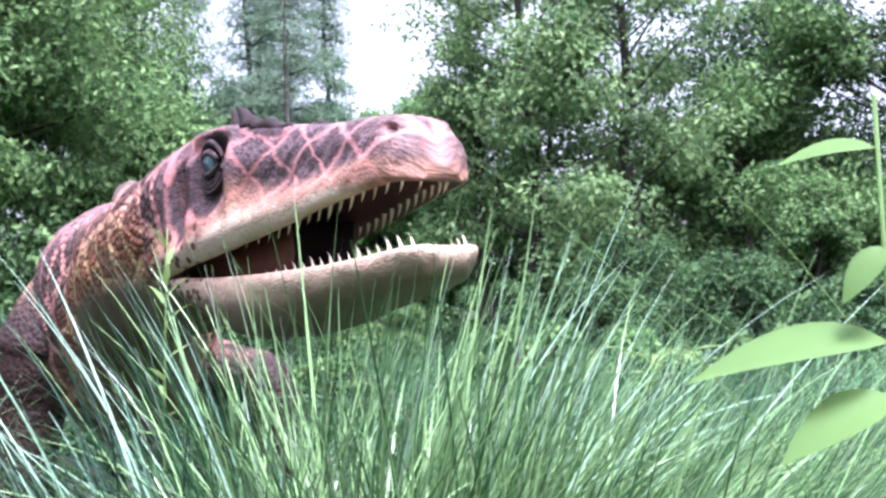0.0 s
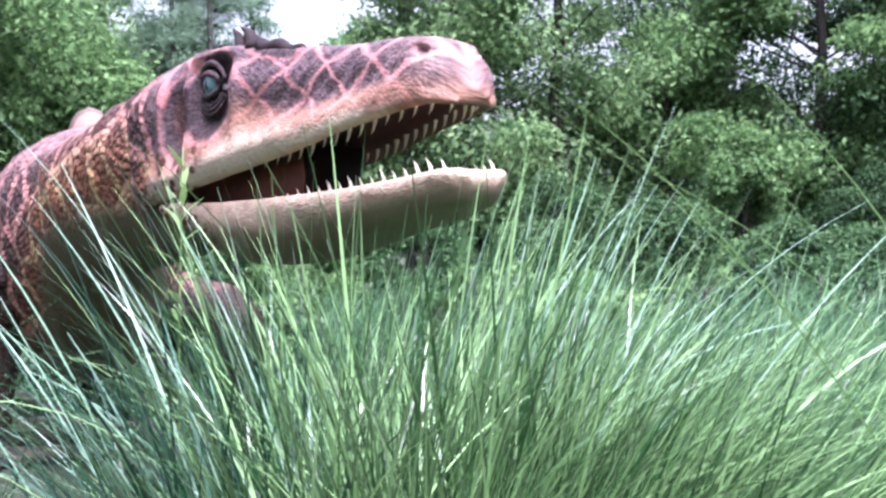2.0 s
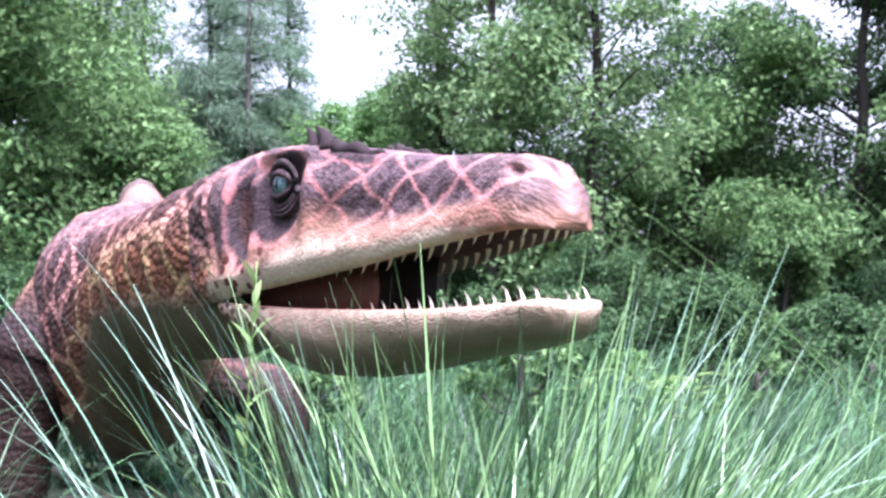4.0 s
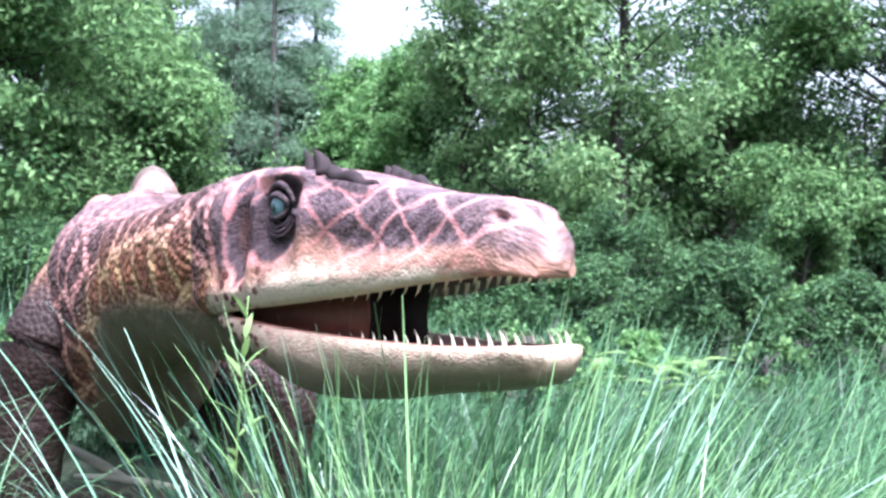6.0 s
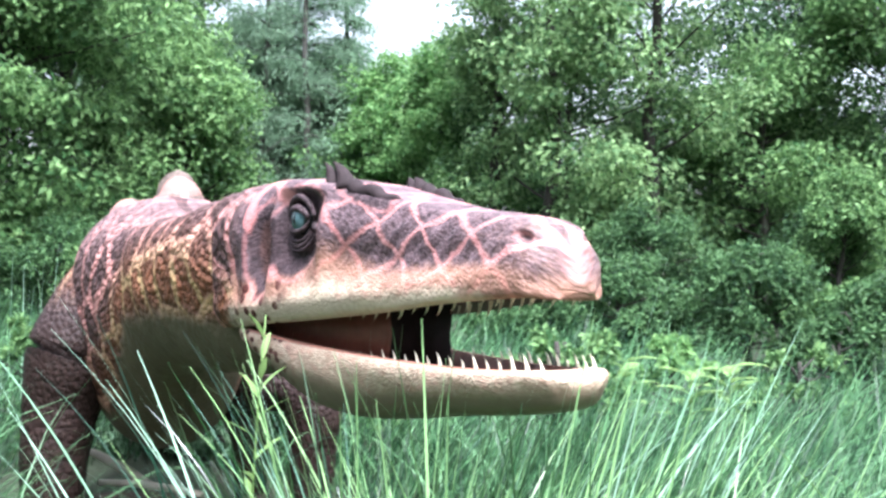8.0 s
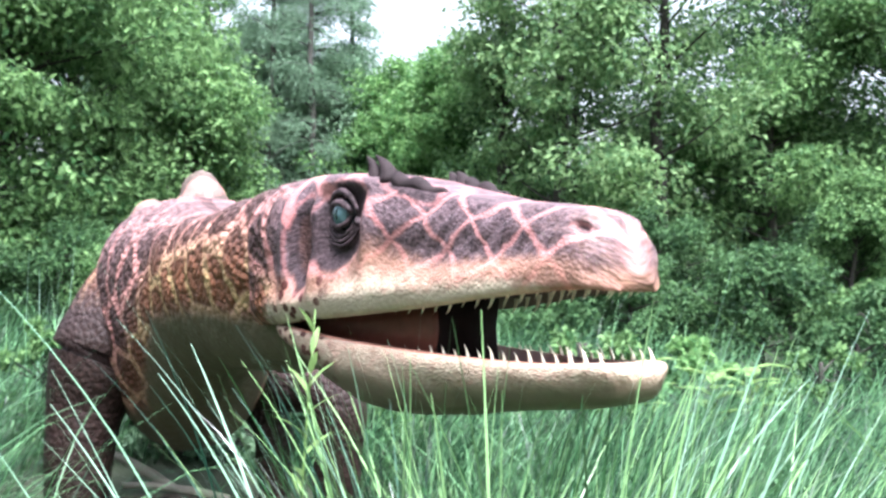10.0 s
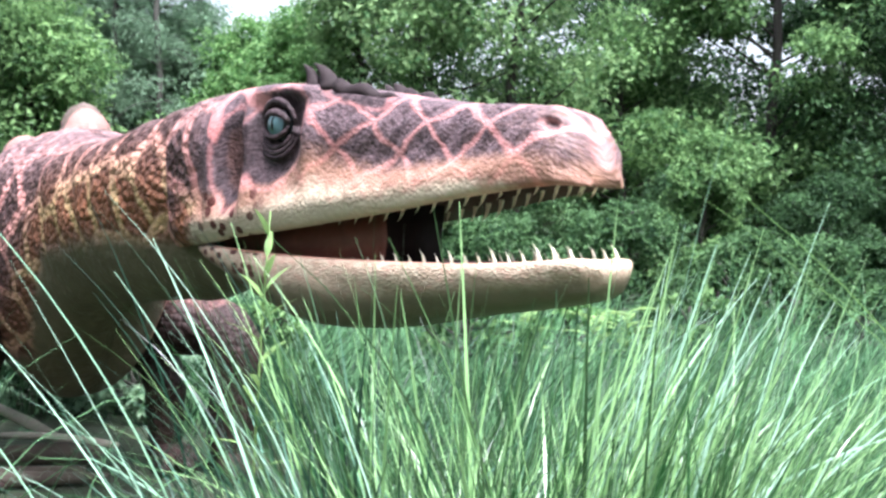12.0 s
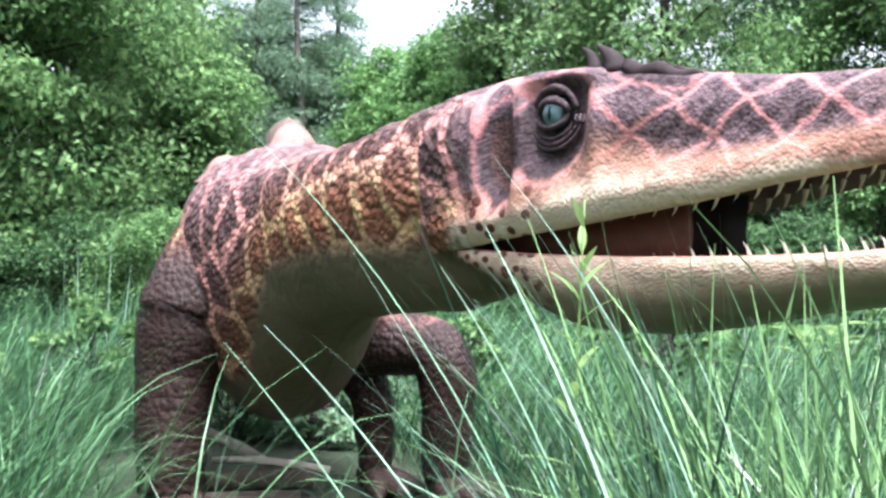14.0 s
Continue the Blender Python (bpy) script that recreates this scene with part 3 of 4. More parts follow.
        # eye with lids and pouch
        cx, cy, cz, r = -0.040, side * 0.136, 1.263, 0.042
        bm = bmesh.new()
        bmesh.ops.create_uvsphere(bm, u_segments=24, v_segments=16, radius=r)
        bm.verts.ensure_lookup_table()
        v = np.array([q.co for q in bm.verts]) + [cx, cy, cz]
        f = [[w.index for w in q.verts] for q in bm.faces]
        bm.free()
        pile.add(v, f, EY)
        th = np.linspace(0, 2 * np.pi, 20, endpoint=False)
        # iris and pupil lie on the ball, turned a little forward
        for rx, rz, mat, lift in ((0.026, 0.026, IR, 0.0008), (0.004, 0.017, PU, 0.0016)):
            disc = []
            for q in (1.0, 0.6, 0.02):
                px, pz = 0.006 + q * rx * np.cos(th), 0.001 + q * rz * np.sin(th)
                disc.append(np.column_stack([cx + px, cy + side * (np.sqrt(np.maximum(1e-6, r * r - px ** 2 - pz ** 2)) + lift), cz + pz]))
            pile.add(np.concatenate(disc), ring_faces(3, 20), mat)
        for k, (up, rr, thick) in enumerate(((1, 0.042, 0.010), (-1, 0.044, 0.007), (-1, 0.058, 0.006), (-1, 0.070, 0.006), (-1, 0.082, 0.005), (1, 0.060, 0.009))):
            ang = np.linspace(0.10, math.pi - 0.10, 16)
            pts = [(cx + rr * 1.08 * math.cos(q), cy + side * (0.022 if k < 2 else 0.016) + side * 0.010 * math.sin(q), cz + up * rr * (0.66 if k < 2 else 0.92) * math.sin(q)) for q in ang]
            v, f = tube(pts, [thick * (0.45 + 0.55 * math.sin(q)) for q in ang], 8)
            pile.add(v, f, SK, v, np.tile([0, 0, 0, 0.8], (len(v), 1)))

    # legs: bent, with thigh, shank and clawed foot
    def leg(path, radii, dark, khaki=0.0):
        curve = smooth_table([(i, *q, r) for i, (q, r) in enumerate(zip(path, radii))])
        rows = np.array([curve(k) for k in np.linspace(0, len(path) - 1, 46)])
        v, f = tube(rows[:, :3], rows[:, 3], 28)
        v += np.array([[0.010 * noise.noise(tuple(q * 7)) + 0.003 * noise.noise(tuple(q * 19))] * 3 for q in v])
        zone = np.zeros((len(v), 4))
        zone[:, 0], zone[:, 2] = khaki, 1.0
        # dark: height below which the body's painted shade sets in
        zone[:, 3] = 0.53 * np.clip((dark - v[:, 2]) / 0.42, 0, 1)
        pile.add(v, f, SK, np.column_stack([v[:, 0] + v[:, 1] * 0.4, v[:, 2] * 1.1 - 0.35, v[:, 1]]), zone)
        foot = rows[-1, :3]
        for a in (-0.5, 0.0, 0.5):
            pts = [(foot[0] + k * 0.24 * math.cos(a), foot[1] + k * 0.24 * math.sin(a), 0.085 - 0.04 * k) for k in np.linspace(-0.2, 1, 7)]
            v, f = tube(pts, [0.06, 0.06, 0.055, 0.05, 0.045, 0.03, 0.008], 10)
            pile.add(v, f, SK, v, np.tile([0, 0.0, 0.8, 0.6], (len(v), 1)))

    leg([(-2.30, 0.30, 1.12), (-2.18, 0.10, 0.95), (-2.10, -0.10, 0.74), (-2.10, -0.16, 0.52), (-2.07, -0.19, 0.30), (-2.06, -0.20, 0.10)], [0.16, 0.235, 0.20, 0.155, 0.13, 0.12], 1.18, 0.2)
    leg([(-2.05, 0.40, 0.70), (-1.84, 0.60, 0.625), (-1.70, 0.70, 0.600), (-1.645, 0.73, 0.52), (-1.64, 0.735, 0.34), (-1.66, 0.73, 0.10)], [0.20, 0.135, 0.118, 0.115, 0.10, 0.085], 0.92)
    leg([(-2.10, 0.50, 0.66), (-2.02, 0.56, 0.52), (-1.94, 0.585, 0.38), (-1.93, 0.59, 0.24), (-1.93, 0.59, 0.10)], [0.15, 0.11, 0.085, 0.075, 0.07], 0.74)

    verts = np.concatenate(pile.v)
    ob = mesh_object("dinosaur_statue", verts, pile.f, [SKIN, MOUTH, THROAT, TOOTH, HORN, EYEBALL, PUPIL, GUM, IRIS, PALATE], smooth=True, slots=pile.m)
    me = ob.data
    a1 = me.attributes.new("skin_place", "FLOAT_VECTOR", "POINT")
    a1.data.foreach_set("vector", np.concatenate(pile.place).ravel())
    a2 = me.attributes.new("skin_zone", "FLOAT_COLOR", "POINT")
    a2.data.foreach_set("color", np.concatenate(pile.zone).ravel())
    ob.matrix_world = DINO
    tagged(ob, "painted rubber dinosaur statue with open toothed jaws standing in grass", "dinosaur statue")


dinosaur()


# ---- grass ----
def blades(rng, base, length, width, lean, droop, heading, segs=6):
    """Arrays of verts and quads of arching blades, one strip each."""
    n = len(base)
    t = np.linspace(0, 1, segs + 1)[None, :]
    a = lean[:, None] + droop[:, None] * t ** 1.6
    step = length[:, None] / segs
    dx = np.sin(a) * step
    dz = np.cos(a) * step
    out = np.concatenate([np.zeros((n, 1)), np.cumsum(dx[:, 1:], 1)], 1)
    up = np.concatenate([np.zeros((n, 1)), np.cumsum(dz[:, 1:], 1)], 1)
    sway = (rng.normal(0, 0.18, n))[:, None] * t ** 2 * length[:, None] * 0.4
    hx, hy = np.cos(heading)[:, None], np.sin(heading)[:, None]
    c = np.stack([base[:, :1] + out * hx - sway * hy, base[:, 1:2] + out * hy + sway * hx, np.maximum(base[:, 2:3] + up, 0.01)], -1)
    w = width[:, None] * np.clip(1.15 - t ** 2.2, 0.08, 1)
    tw = heading + math.pi / 2 + rng.normal(0, 0.45, n)
    side = np.stack([np.cos(tw), np.sin(tw), rng.normal(0, 0.25, n)], -1)[:, None, :]
    v = np.stack([c - side * w[..., None] / 2, c + side * w[..., None] / 2], 2).reshape(-1, 3)
    k = (segs + 1) * 2
    i = np.arange(n)[:, None] * k + np.arange(segs)[None, :] * 2
    f = np.stack([i, i + 1, i + 3, i + 2], -1).reshape(-1, 4)
    return v, f


def tussock(seed, x, y, count, radius, tall, width, mat, label, fan=0.75, droop=(0.1, 1.15), wind=0.2, stalks=0.06):
    """A fan of blades: upright in the middle, leaning out more towards the rim, blown a little towards +x."""
    rng = np.random.default_rng(seed)
    r, th = np.sqrt(rng.random(count)), rng.random(count) * 2 * np.pi
    base = np.column_stack([radius * r * np.cos(th), radius * r * np.sin(th), np.zeros(count)])
    flow = 0.62 * math.tanh((x + 0.28) / 0.9)
    lx = flow + 0.5 * fan * r * np.cos(th) + wind * rng.normal(0.1, 0.5, count)
    ly = 0.30 * fan * r * np.sin(th) + rng.normal(0, 0.07, count)
    heading, lean = np.arctan2(ly, lx), np.arctan(np.hypot(lx, ly))
    length = tall * np.where(rng.random(count) < stalks, rng.uniform(1.15, 1.5, count), rng.uniform(0.6, 1.1, count))
    v, f = blades(rng, base, length, width * rng.uniform(0.5, 1.3, count), lean, rng.uniform(*droop, count), heading, 9)
    ob = mesh_object("grass_tussock", v, f, [mat], smooth=True)
    ob.location = (x, y, 0.0)
    tagged(ob, label, "grass", "grass tussocks in the meadow", "stuff")
    return ob


BLUE_LABEL = "tussock of stiff blue-green ornamental grass with arching blades"
GREEN_LABEL = "tussock of fine green grass with long arching blades"
# the two MEADOW tussocks are shaded by their darker blade colour
for i, (x, y, count, radius, tall, mat) in enumerate((
        (-0.50, 1.95, 330, 0.19, 0.76, GRASS_BLUE_SHADED), (-0.30, 1.80, 320, 0.20, 0.79, GRASS), (-0.03, 1.84, 900, 0.24, 0.81, GRASS), (0.30, 1.92, 1150, 0.28, 0.76, GRASS),
        (0.72, 2.05, 1100, 0.28, 0.75, GRASS_MID), (1.15, 2.25, 1000, 0.28, 0.74, GRASS_MID),
        (-1.75, 2.35, 300, 0.24, 0.92, MEADOW), (-2.05, 2.8, 700, 0.26, 0.90, MEADOW), (1.60, 2.6, 900, 0.28, 0.75, GRASS_MID),
        (0.40, 2.55, 900, 0.28, 0.76, GRASS), (0.90, 2.85, 900, 0.3, 0.76, GRASS), (1.45, 3.2, 800, 0.3, 0.74, GRASS), (-2.6, 3.5, 600, 0.26, 0.85, GRASS),
        (2.05, 3.1, 900, 0.3, 0.74, GRASS_MID), (0.15, 2.35, 500, 0.24, 0.74, GRASS), (-0.46, 2.36, 90, 0.12, 0.92, GRASS_BLUE_SHADED), (-0.28, 2.20, 190, 0.16, 0.92, GRASS), (-0.10, 2.06, 150, 0.13, 0.92, GRASS), (0.06, 1.98, 110, 0.12, 0.90, GRASS), (2.65, 3.7, 800, 0.3, 0.74, GRASS_MID))):
    tussock(20 + i, x, y, count, radius, tall, 0.0068 if mat is GRASS_BLUE_SHADED else 0.0056, mat, BLUE_LABEL if mat is GRASS_BLUE_SHADED else GREEN_LABEL, stalks=0.0 if count < 300 else 0.012, fan=0.38 if mat is GRASS_BLUE_SHADED else 0.75, droop=(0.35, 1.5) if mat is GRASS_MID else (0.1, 1.2))


def long_stalks(seed, x, y, count, tall, towards, lean, droop, label, spread=0.10, mat=None, width=0.005):
    """A few long flowering stalks arching out of a tussock."""
    rng = np.random.default_rng(seed)
    base = np.column_stack([x + rng.normal(0, spread, count), y + rng.normal(0, min(0.1, spread), count), np.zeros(count)])
    v, f = blades(rng, base, tall * rng.uniform(0.8, 1.2, count), width * rng.uniform(0.7, 1.2, count), rng.uniform(*lean, count), rng.uniform(*droop, count),
                  (np.where(base[:, 0] > -0.28, 0.0, math.pi) if towards is None else towards) + rng.normal(0, 0.25, count), 14)
    tagged(mesh_object("grass_stalks", v, f, [mat or STRAW], smooth=True), label, "grass", kind="stuff")


long_stalks(71, 0.62, 1.75, 9, 1.25, 0.1, (0.25, 0.65), (0.1, 0.8), "long thin pale grass stalks leaning out of a tussock")
long_stalks(72, 0.98, 1.60, 5, 1.50, 3.1, (0.25, 0.50), (0.4, 0.9), "long thin green grass stalks arching over the meadow", mat=BROAD)
long_stalks(73, -0.10, 1.98, 14, 1.08, None, (0.0, 0.55), (0.0, 0.6), "long thin pale grass stalks beside the statue's jaw", 0.24)
long_stalks(75, -0.18, 2.12, 70, 0.96, None, (0.05, 0.6), (0.0, 0.9), "bright long grass blades in front of the statue's jaw", 0.27, width=0.0085)
# the darker blade material puts shade into these stalks
long_stalks(76, -0.46, 2.15, 9, 0.95, None, (0.05, 0.4), (0.0, 0.7), "long grass blades leaning past the statue's neck", 0.12, mat=GRASS_BLUE_SHADED, width=0.0075)
long_stalks(74, -1.20, 2.1, 6, 1.25, 0.0, (0.35, 0.7), (0.8, 1.5), "long thin green grass blades drooping before the statue's legs", mat=MEADOW)


def jaw_blades(seed, count, label):
    """Bright blades standing in a loose row before the statue's lower jaw."""
    rng = np.random.default_rng(seed)
    x = rng.uniform(-0.48, 0.06, count)
    base = np.column_stack([x, 1.98 - 0.95 * (x + 0.05) + rng.normal(0, 0.07, count), np.zeros(count)])
    heading = np.where(x + rng.normal(0, 0.15, count) > -0.30, 0.0, math.pi) + rng.normal(0, 0.5, count)
    v, f = blades(rng, base, rng.uniform(0.76, 1.10, count), 0.0078 * rng.uniform(0.6, 1.2, count), rng.uniform(0.0, 0.30, count), rng.uniform(0.0, 0.70, count), heading, 12)
    tagged(mesh_object("grass_stalks", v, f, [GRASS], smooth=True), label, "grass", kind="stuff")


jaw_blades(77, 200, "bright arching grass blades standing before the statue's lower jaw")
long_stalks(78, -2.75, 6.9, 16, 1.0, 0.0, (0.0, 0.10), (0.0, 0.12), "pale grey upright grass stalks behind the meadow", 0.28, width=0.014)
long_stalks(79, -3.6, 6.6, 12, 0.95, 0.0, (0.0, 0.10), (0.0, 0.12), "pale grey upright grass stalks behind the meadow", 0.28, width=0.014)


def meadow(name, seed, x0, x1, y0, y1, density, tall, width, mat, label, skip=None):
    rng = np.random.default_rng(seed)
    n = int((x1 - x0) * (y1 - y0) * density)
    base = np.column_stack([rng.uniform(x0, x1, n), rng.uniform(y0, y1, n), np.zeros(n)])
    if skip is not None:
        base = base[~skip(base)]
        n = len(base)
    base[:, 2] = [rise(x, y) - 0.02 for x, y, _ in base]
    clump = np.array([noise.noise((x * 1.7, y * 1.7, 3)) for x, y, _ in base])
    length = tall * rng.uniform(0.5, 1.25, n) * (1 + 0.6 * clump)
    heading = np.where(rng.random(n) < 0.8, rng.normal(0.1, 0.6, n), rng.random(n) * 2 * np.pi)
    v, f = blades(rng, base, length, width * rng.uniform(0.6, 1.3, n), rng.uniform(0.05, 0.6, n), rng.uniform(0.3, 1.4, n), heading, 5)
    ob = mesh_object(name, v, f, [mat], smooth=True)
    tagged(ob, label, "grass", kind="stuff")


def under_statue(b):
    c, s = math.cos(radians(-56.0)), math.sin(radians(-56.0))
    dx, dy = b[:, 0] + 0.437, b[:, 1] - 2.840
    u, w = dx * c + dy * s, -dx * s + dy * c
    before = (b[:, 0] > -1.9) & (b[:, 0] < -0.50) & (b[:, 1] < 5.0) & (np.sin(b[:, 0] * 91.0 + b[:, 1] * 57.0) < 0.95)
    return (u < -1.0) & (u > -3.25) & (np.abs(w - 0.25) < 0.7) | before


meadow("meadow_grass", 3, -4.5, 5.0, 2.2, 6.0, 900, 0.70, 0.0048, MEADOW, "dense meadow grass leaning over in the wind", under_statue)
meadow("short_grass", 5, -4.5, 4.5, -2.5, 2.1, 330, 0.20, 0.006, MEADOW, "short trodden grass round the viewer's place")
meadow("far_meadow_grass", 4, -8.0, 11.0, 6.0, 12.0, 260, 0.62, 0.008, MEADOW, "meadow grass reaching to the edge of the wood", lambda b: (b[:, 0] > 2.2 + 0.35 * np.sin(b[:, 1] * 3)) & (b[:, 1] > 7.4))


# ---- trees ----
def leaf_cloud(rng, centres, radii, counts, size, flat=0.6, narrow=0.5):
    """Small folded leaves scattered in uneven clumps."""
    which = np.repeat(np.arange(len(centres)), counts)
    n = len(which)
    d = rng.normal(0, 1, (n, 3))
    d /= np.linalg.norm(d, axis=1)[:, None]
    rad = rng.random(n) ** 0.45
    off = d * (rad * radii[which])[:, None]
    off[:, 2] *= flat
    p = centres[which] + off
    out = off / (np.linalg.norm(off, axis=1)[:, None] + 1e-6)
    nrm = out * 0.8 + rng.normal(0, 0.55, (n, 3)) + [0, -0.15, 0.5]
    nrm /= np.linalg.norm(nrm, axis=1)[:, None]
    ax = rng.normal(0, 1, (n, 3)) + out * 0.7 - [0, 0, 0.3]
    ax -= nrm * (ax * nrm).sum(1)[:, None]
    ax /= np.linalg.norm(ax, axis=1)[:, None] + 1e-6
    sd = np.cross(nrm, ax)
    s = (size * rng.uniform(0.6, 1.3, n))[:, None]
    v = np.stack([p, p + ax * s * 0.5 + sd * s * narrow * 0.5 + nrm * s * 0.10, p + ax * s, p + ax * s * 0.5 - sd * s * narrow * 0.5 + nrm * s * 0.10], 1).reshape(-1, 3)
    i = np.arange(n)[:, None] * 4
    f = np.concatenate([i + [0, 1, 2], i + [0, 2, 3]], 1).reshape(-1, 3)
    return v, f


def broad_tree(name, seed, x, y, height, spread, low, clumps, per, size, mat, label, group, trunk_r=0.12, lean=0.0, category="tree", bark_mat=None, flat=0.5, rad=(0.35, 0.75), thin=0.0):
    """A tapered trunk with limbs and a crown of leafy clumps at the limbs' ends."""
    rng = np.random.default_rng(seed)
    thing = new(name)
    thing.location = (x, y, 0)
    k = np.linspace(0, 1, 12)
    wav = rng.normal(0, 0.05, (12, 2)).cumsum(0) * height * 0.12
    tp = np.column_stack([wav[:, 0] + lean * k * height, wav[:, 1], -0.05 + k * height * 0.93])
    v, f = tube(tp, trunk_r * (1.05 - k) ** 0.8 + 0.012, 9)
    wood = Pile()
    wood.add(v, f)
    cen = []
    for c in range(clumps):
        z = low + (height - low) * rng.random() ** 0.85
        kz = min(0.98, max(0.02, z / height - 0.12 * rng.random()))
        q = np.array([np.interp(kz, k, tp[:, j]) for j in range(3)])
        shape = math.sin(math.pi * min(1.0, max(0.08, (z - low + 0.25 * (height - low)) / (1.28 * (height - low))))) ** 0.6
        r = spread * shape * rng.uniform(0.25, 1.0) ** 0.6
        th = rng.random() * 2 * math.pi
        e = np.array([q[0] + r * math.cos(th), q[1] + r * math.sin(th), z])
        mid = (q + e) / 2 + [0, 0, -0.08 * r + 0.1 * rng.normal()]
        pts = np.array([(1 - t) ** 2 * q + 2 * t * (1 - t) * mid + t * t * e for t in np.linspace(0, 1, 6)])
        r0 = trunk_r * 0.35 * (1.05 - kz) ** 0.7
        v, f = tube(pts, np.linspace(max(0.01, r0), 0.005, 6), 5)
        wood.add(v, f)
        cen.append(e)
        if r > 0.5:
            cen.append(pts[3] + rng.normal(0, 0.12, 3))
    cen = np.array(cen)
    radii = rng.uniform(*rad, len(cen)) * min(1.0, spread / 1.6)
    counts = (per * rng.uniform(0.5, 1.4, len(cen)) * (1 - thin * np.clip(cen[:, 2] / height, 0, 1) ** 1.5)).astype(int)
    mesh_object("trunk", np.concatenate(wood.v), wood.f, [bark_mat or BARK], thing, True)
    v, f = leaf_cloud(rng, cen, radii, counts, size, flat)
    mesh_object("crown", v, f, [mat], thing)
    tagged(thing, label, category, group)
    return thing


def pine(seed, x, y, height, spread, low, mat=None, label="tall hazy pine with thin straight trunk"):
    rng = np.random.default_rng(seed)
    thing = new("pine_tree")
    thing.location = (x, y, 0)
    wood, tuft = Pile(), []
    z = np.linspace(0, height, 10)
    v, f = tube(np.column_stack([0.05 * rng.normal(0, 1, 10).cumsum(), 0.05 * rng.normal(0, 1, 10).cumsum(), z]), 0.07 * (1.05 - z / height) + 0.015, 8)
    wood.add(v, f)
    h = low
    while h < height:
        for _ in range(5):
            th, k = rng.random() * 2 * math.pi, (h - low) / (height - low)
            r = spread * (1.05 - k) * rng.uniform(0.45, 1.0)
            e = np.array([r * math.cos(th), r * math.sin(th), h + rng.normal(-0.1, 0.25) * r])
            pts = np.array([np.array([0, 0, h]) * (1 - t) + e * t + [0, 0, 0.12 * r * math.sin(3 * t)] for t in np.linspace(0, 1, 5)])
            v, f = tube(pts, np.linspace(0.022, 0.005, 5), 4)
            wood.add(v, f)
            tuft += [pts[j] for j in (2, 3, 4)]
        h += rng.uniform(0.25, 0.45)
    tuft = np.array(tuft)
    mesh_object("trunk", np.concatenate(wood.v), wood.f, [BARK_PINE], thing, True)
    v, f = leaf_cloud(rng, tuft, rng.uniform(0.25, 0.5, len(tuft)), rng.integers(18, 50, len(tuft)), 0.13, 0.5, 0.22)
    mesh_object("crown", v, f, [mat or NEEDLE], thing)
    tagged(thing, label, "tree", "pines at the edge of the wood")


WOOD = "broadleaf trees round the meadow"
FAR = 1.3  # the edge of the wood, measured out from its first plan


def high(h):
    return 0.85 + FAR * (h - 0.85)


RIGHT_LABEL = "broadleaf tree with layered green foliage and dark trunk"
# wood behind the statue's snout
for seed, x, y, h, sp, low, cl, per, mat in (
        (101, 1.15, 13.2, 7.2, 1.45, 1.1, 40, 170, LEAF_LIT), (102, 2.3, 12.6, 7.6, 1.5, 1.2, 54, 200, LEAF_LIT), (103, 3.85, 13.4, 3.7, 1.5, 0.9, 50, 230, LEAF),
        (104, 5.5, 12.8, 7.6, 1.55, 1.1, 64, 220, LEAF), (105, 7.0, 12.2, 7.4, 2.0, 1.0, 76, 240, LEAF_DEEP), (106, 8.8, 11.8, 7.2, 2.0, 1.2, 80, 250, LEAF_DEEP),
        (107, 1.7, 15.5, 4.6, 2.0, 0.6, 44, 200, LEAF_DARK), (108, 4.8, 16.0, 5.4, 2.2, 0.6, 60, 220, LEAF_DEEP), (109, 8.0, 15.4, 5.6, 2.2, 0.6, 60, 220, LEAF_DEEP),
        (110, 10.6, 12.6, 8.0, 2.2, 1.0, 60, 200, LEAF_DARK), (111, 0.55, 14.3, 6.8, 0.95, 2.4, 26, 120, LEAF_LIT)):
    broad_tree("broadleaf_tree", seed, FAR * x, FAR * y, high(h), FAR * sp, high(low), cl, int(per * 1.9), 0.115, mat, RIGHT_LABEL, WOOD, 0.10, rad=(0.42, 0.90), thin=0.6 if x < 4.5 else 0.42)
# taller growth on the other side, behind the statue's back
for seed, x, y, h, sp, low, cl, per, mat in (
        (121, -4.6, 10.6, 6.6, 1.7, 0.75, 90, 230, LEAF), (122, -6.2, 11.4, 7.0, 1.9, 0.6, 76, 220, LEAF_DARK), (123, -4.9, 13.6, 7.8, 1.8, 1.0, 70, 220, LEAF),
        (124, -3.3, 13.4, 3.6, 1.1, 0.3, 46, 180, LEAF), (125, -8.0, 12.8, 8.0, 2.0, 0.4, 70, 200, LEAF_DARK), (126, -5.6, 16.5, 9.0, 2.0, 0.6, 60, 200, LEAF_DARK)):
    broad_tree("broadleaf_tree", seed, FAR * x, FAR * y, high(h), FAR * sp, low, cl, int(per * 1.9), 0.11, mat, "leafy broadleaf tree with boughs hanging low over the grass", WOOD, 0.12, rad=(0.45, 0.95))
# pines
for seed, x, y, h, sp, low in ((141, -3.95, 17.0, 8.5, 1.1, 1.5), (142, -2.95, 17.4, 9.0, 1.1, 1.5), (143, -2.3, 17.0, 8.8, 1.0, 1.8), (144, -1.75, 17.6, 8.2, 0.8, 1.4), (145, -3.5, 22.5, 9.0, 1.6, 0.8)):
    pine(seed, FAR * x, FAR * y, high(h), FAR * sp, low)
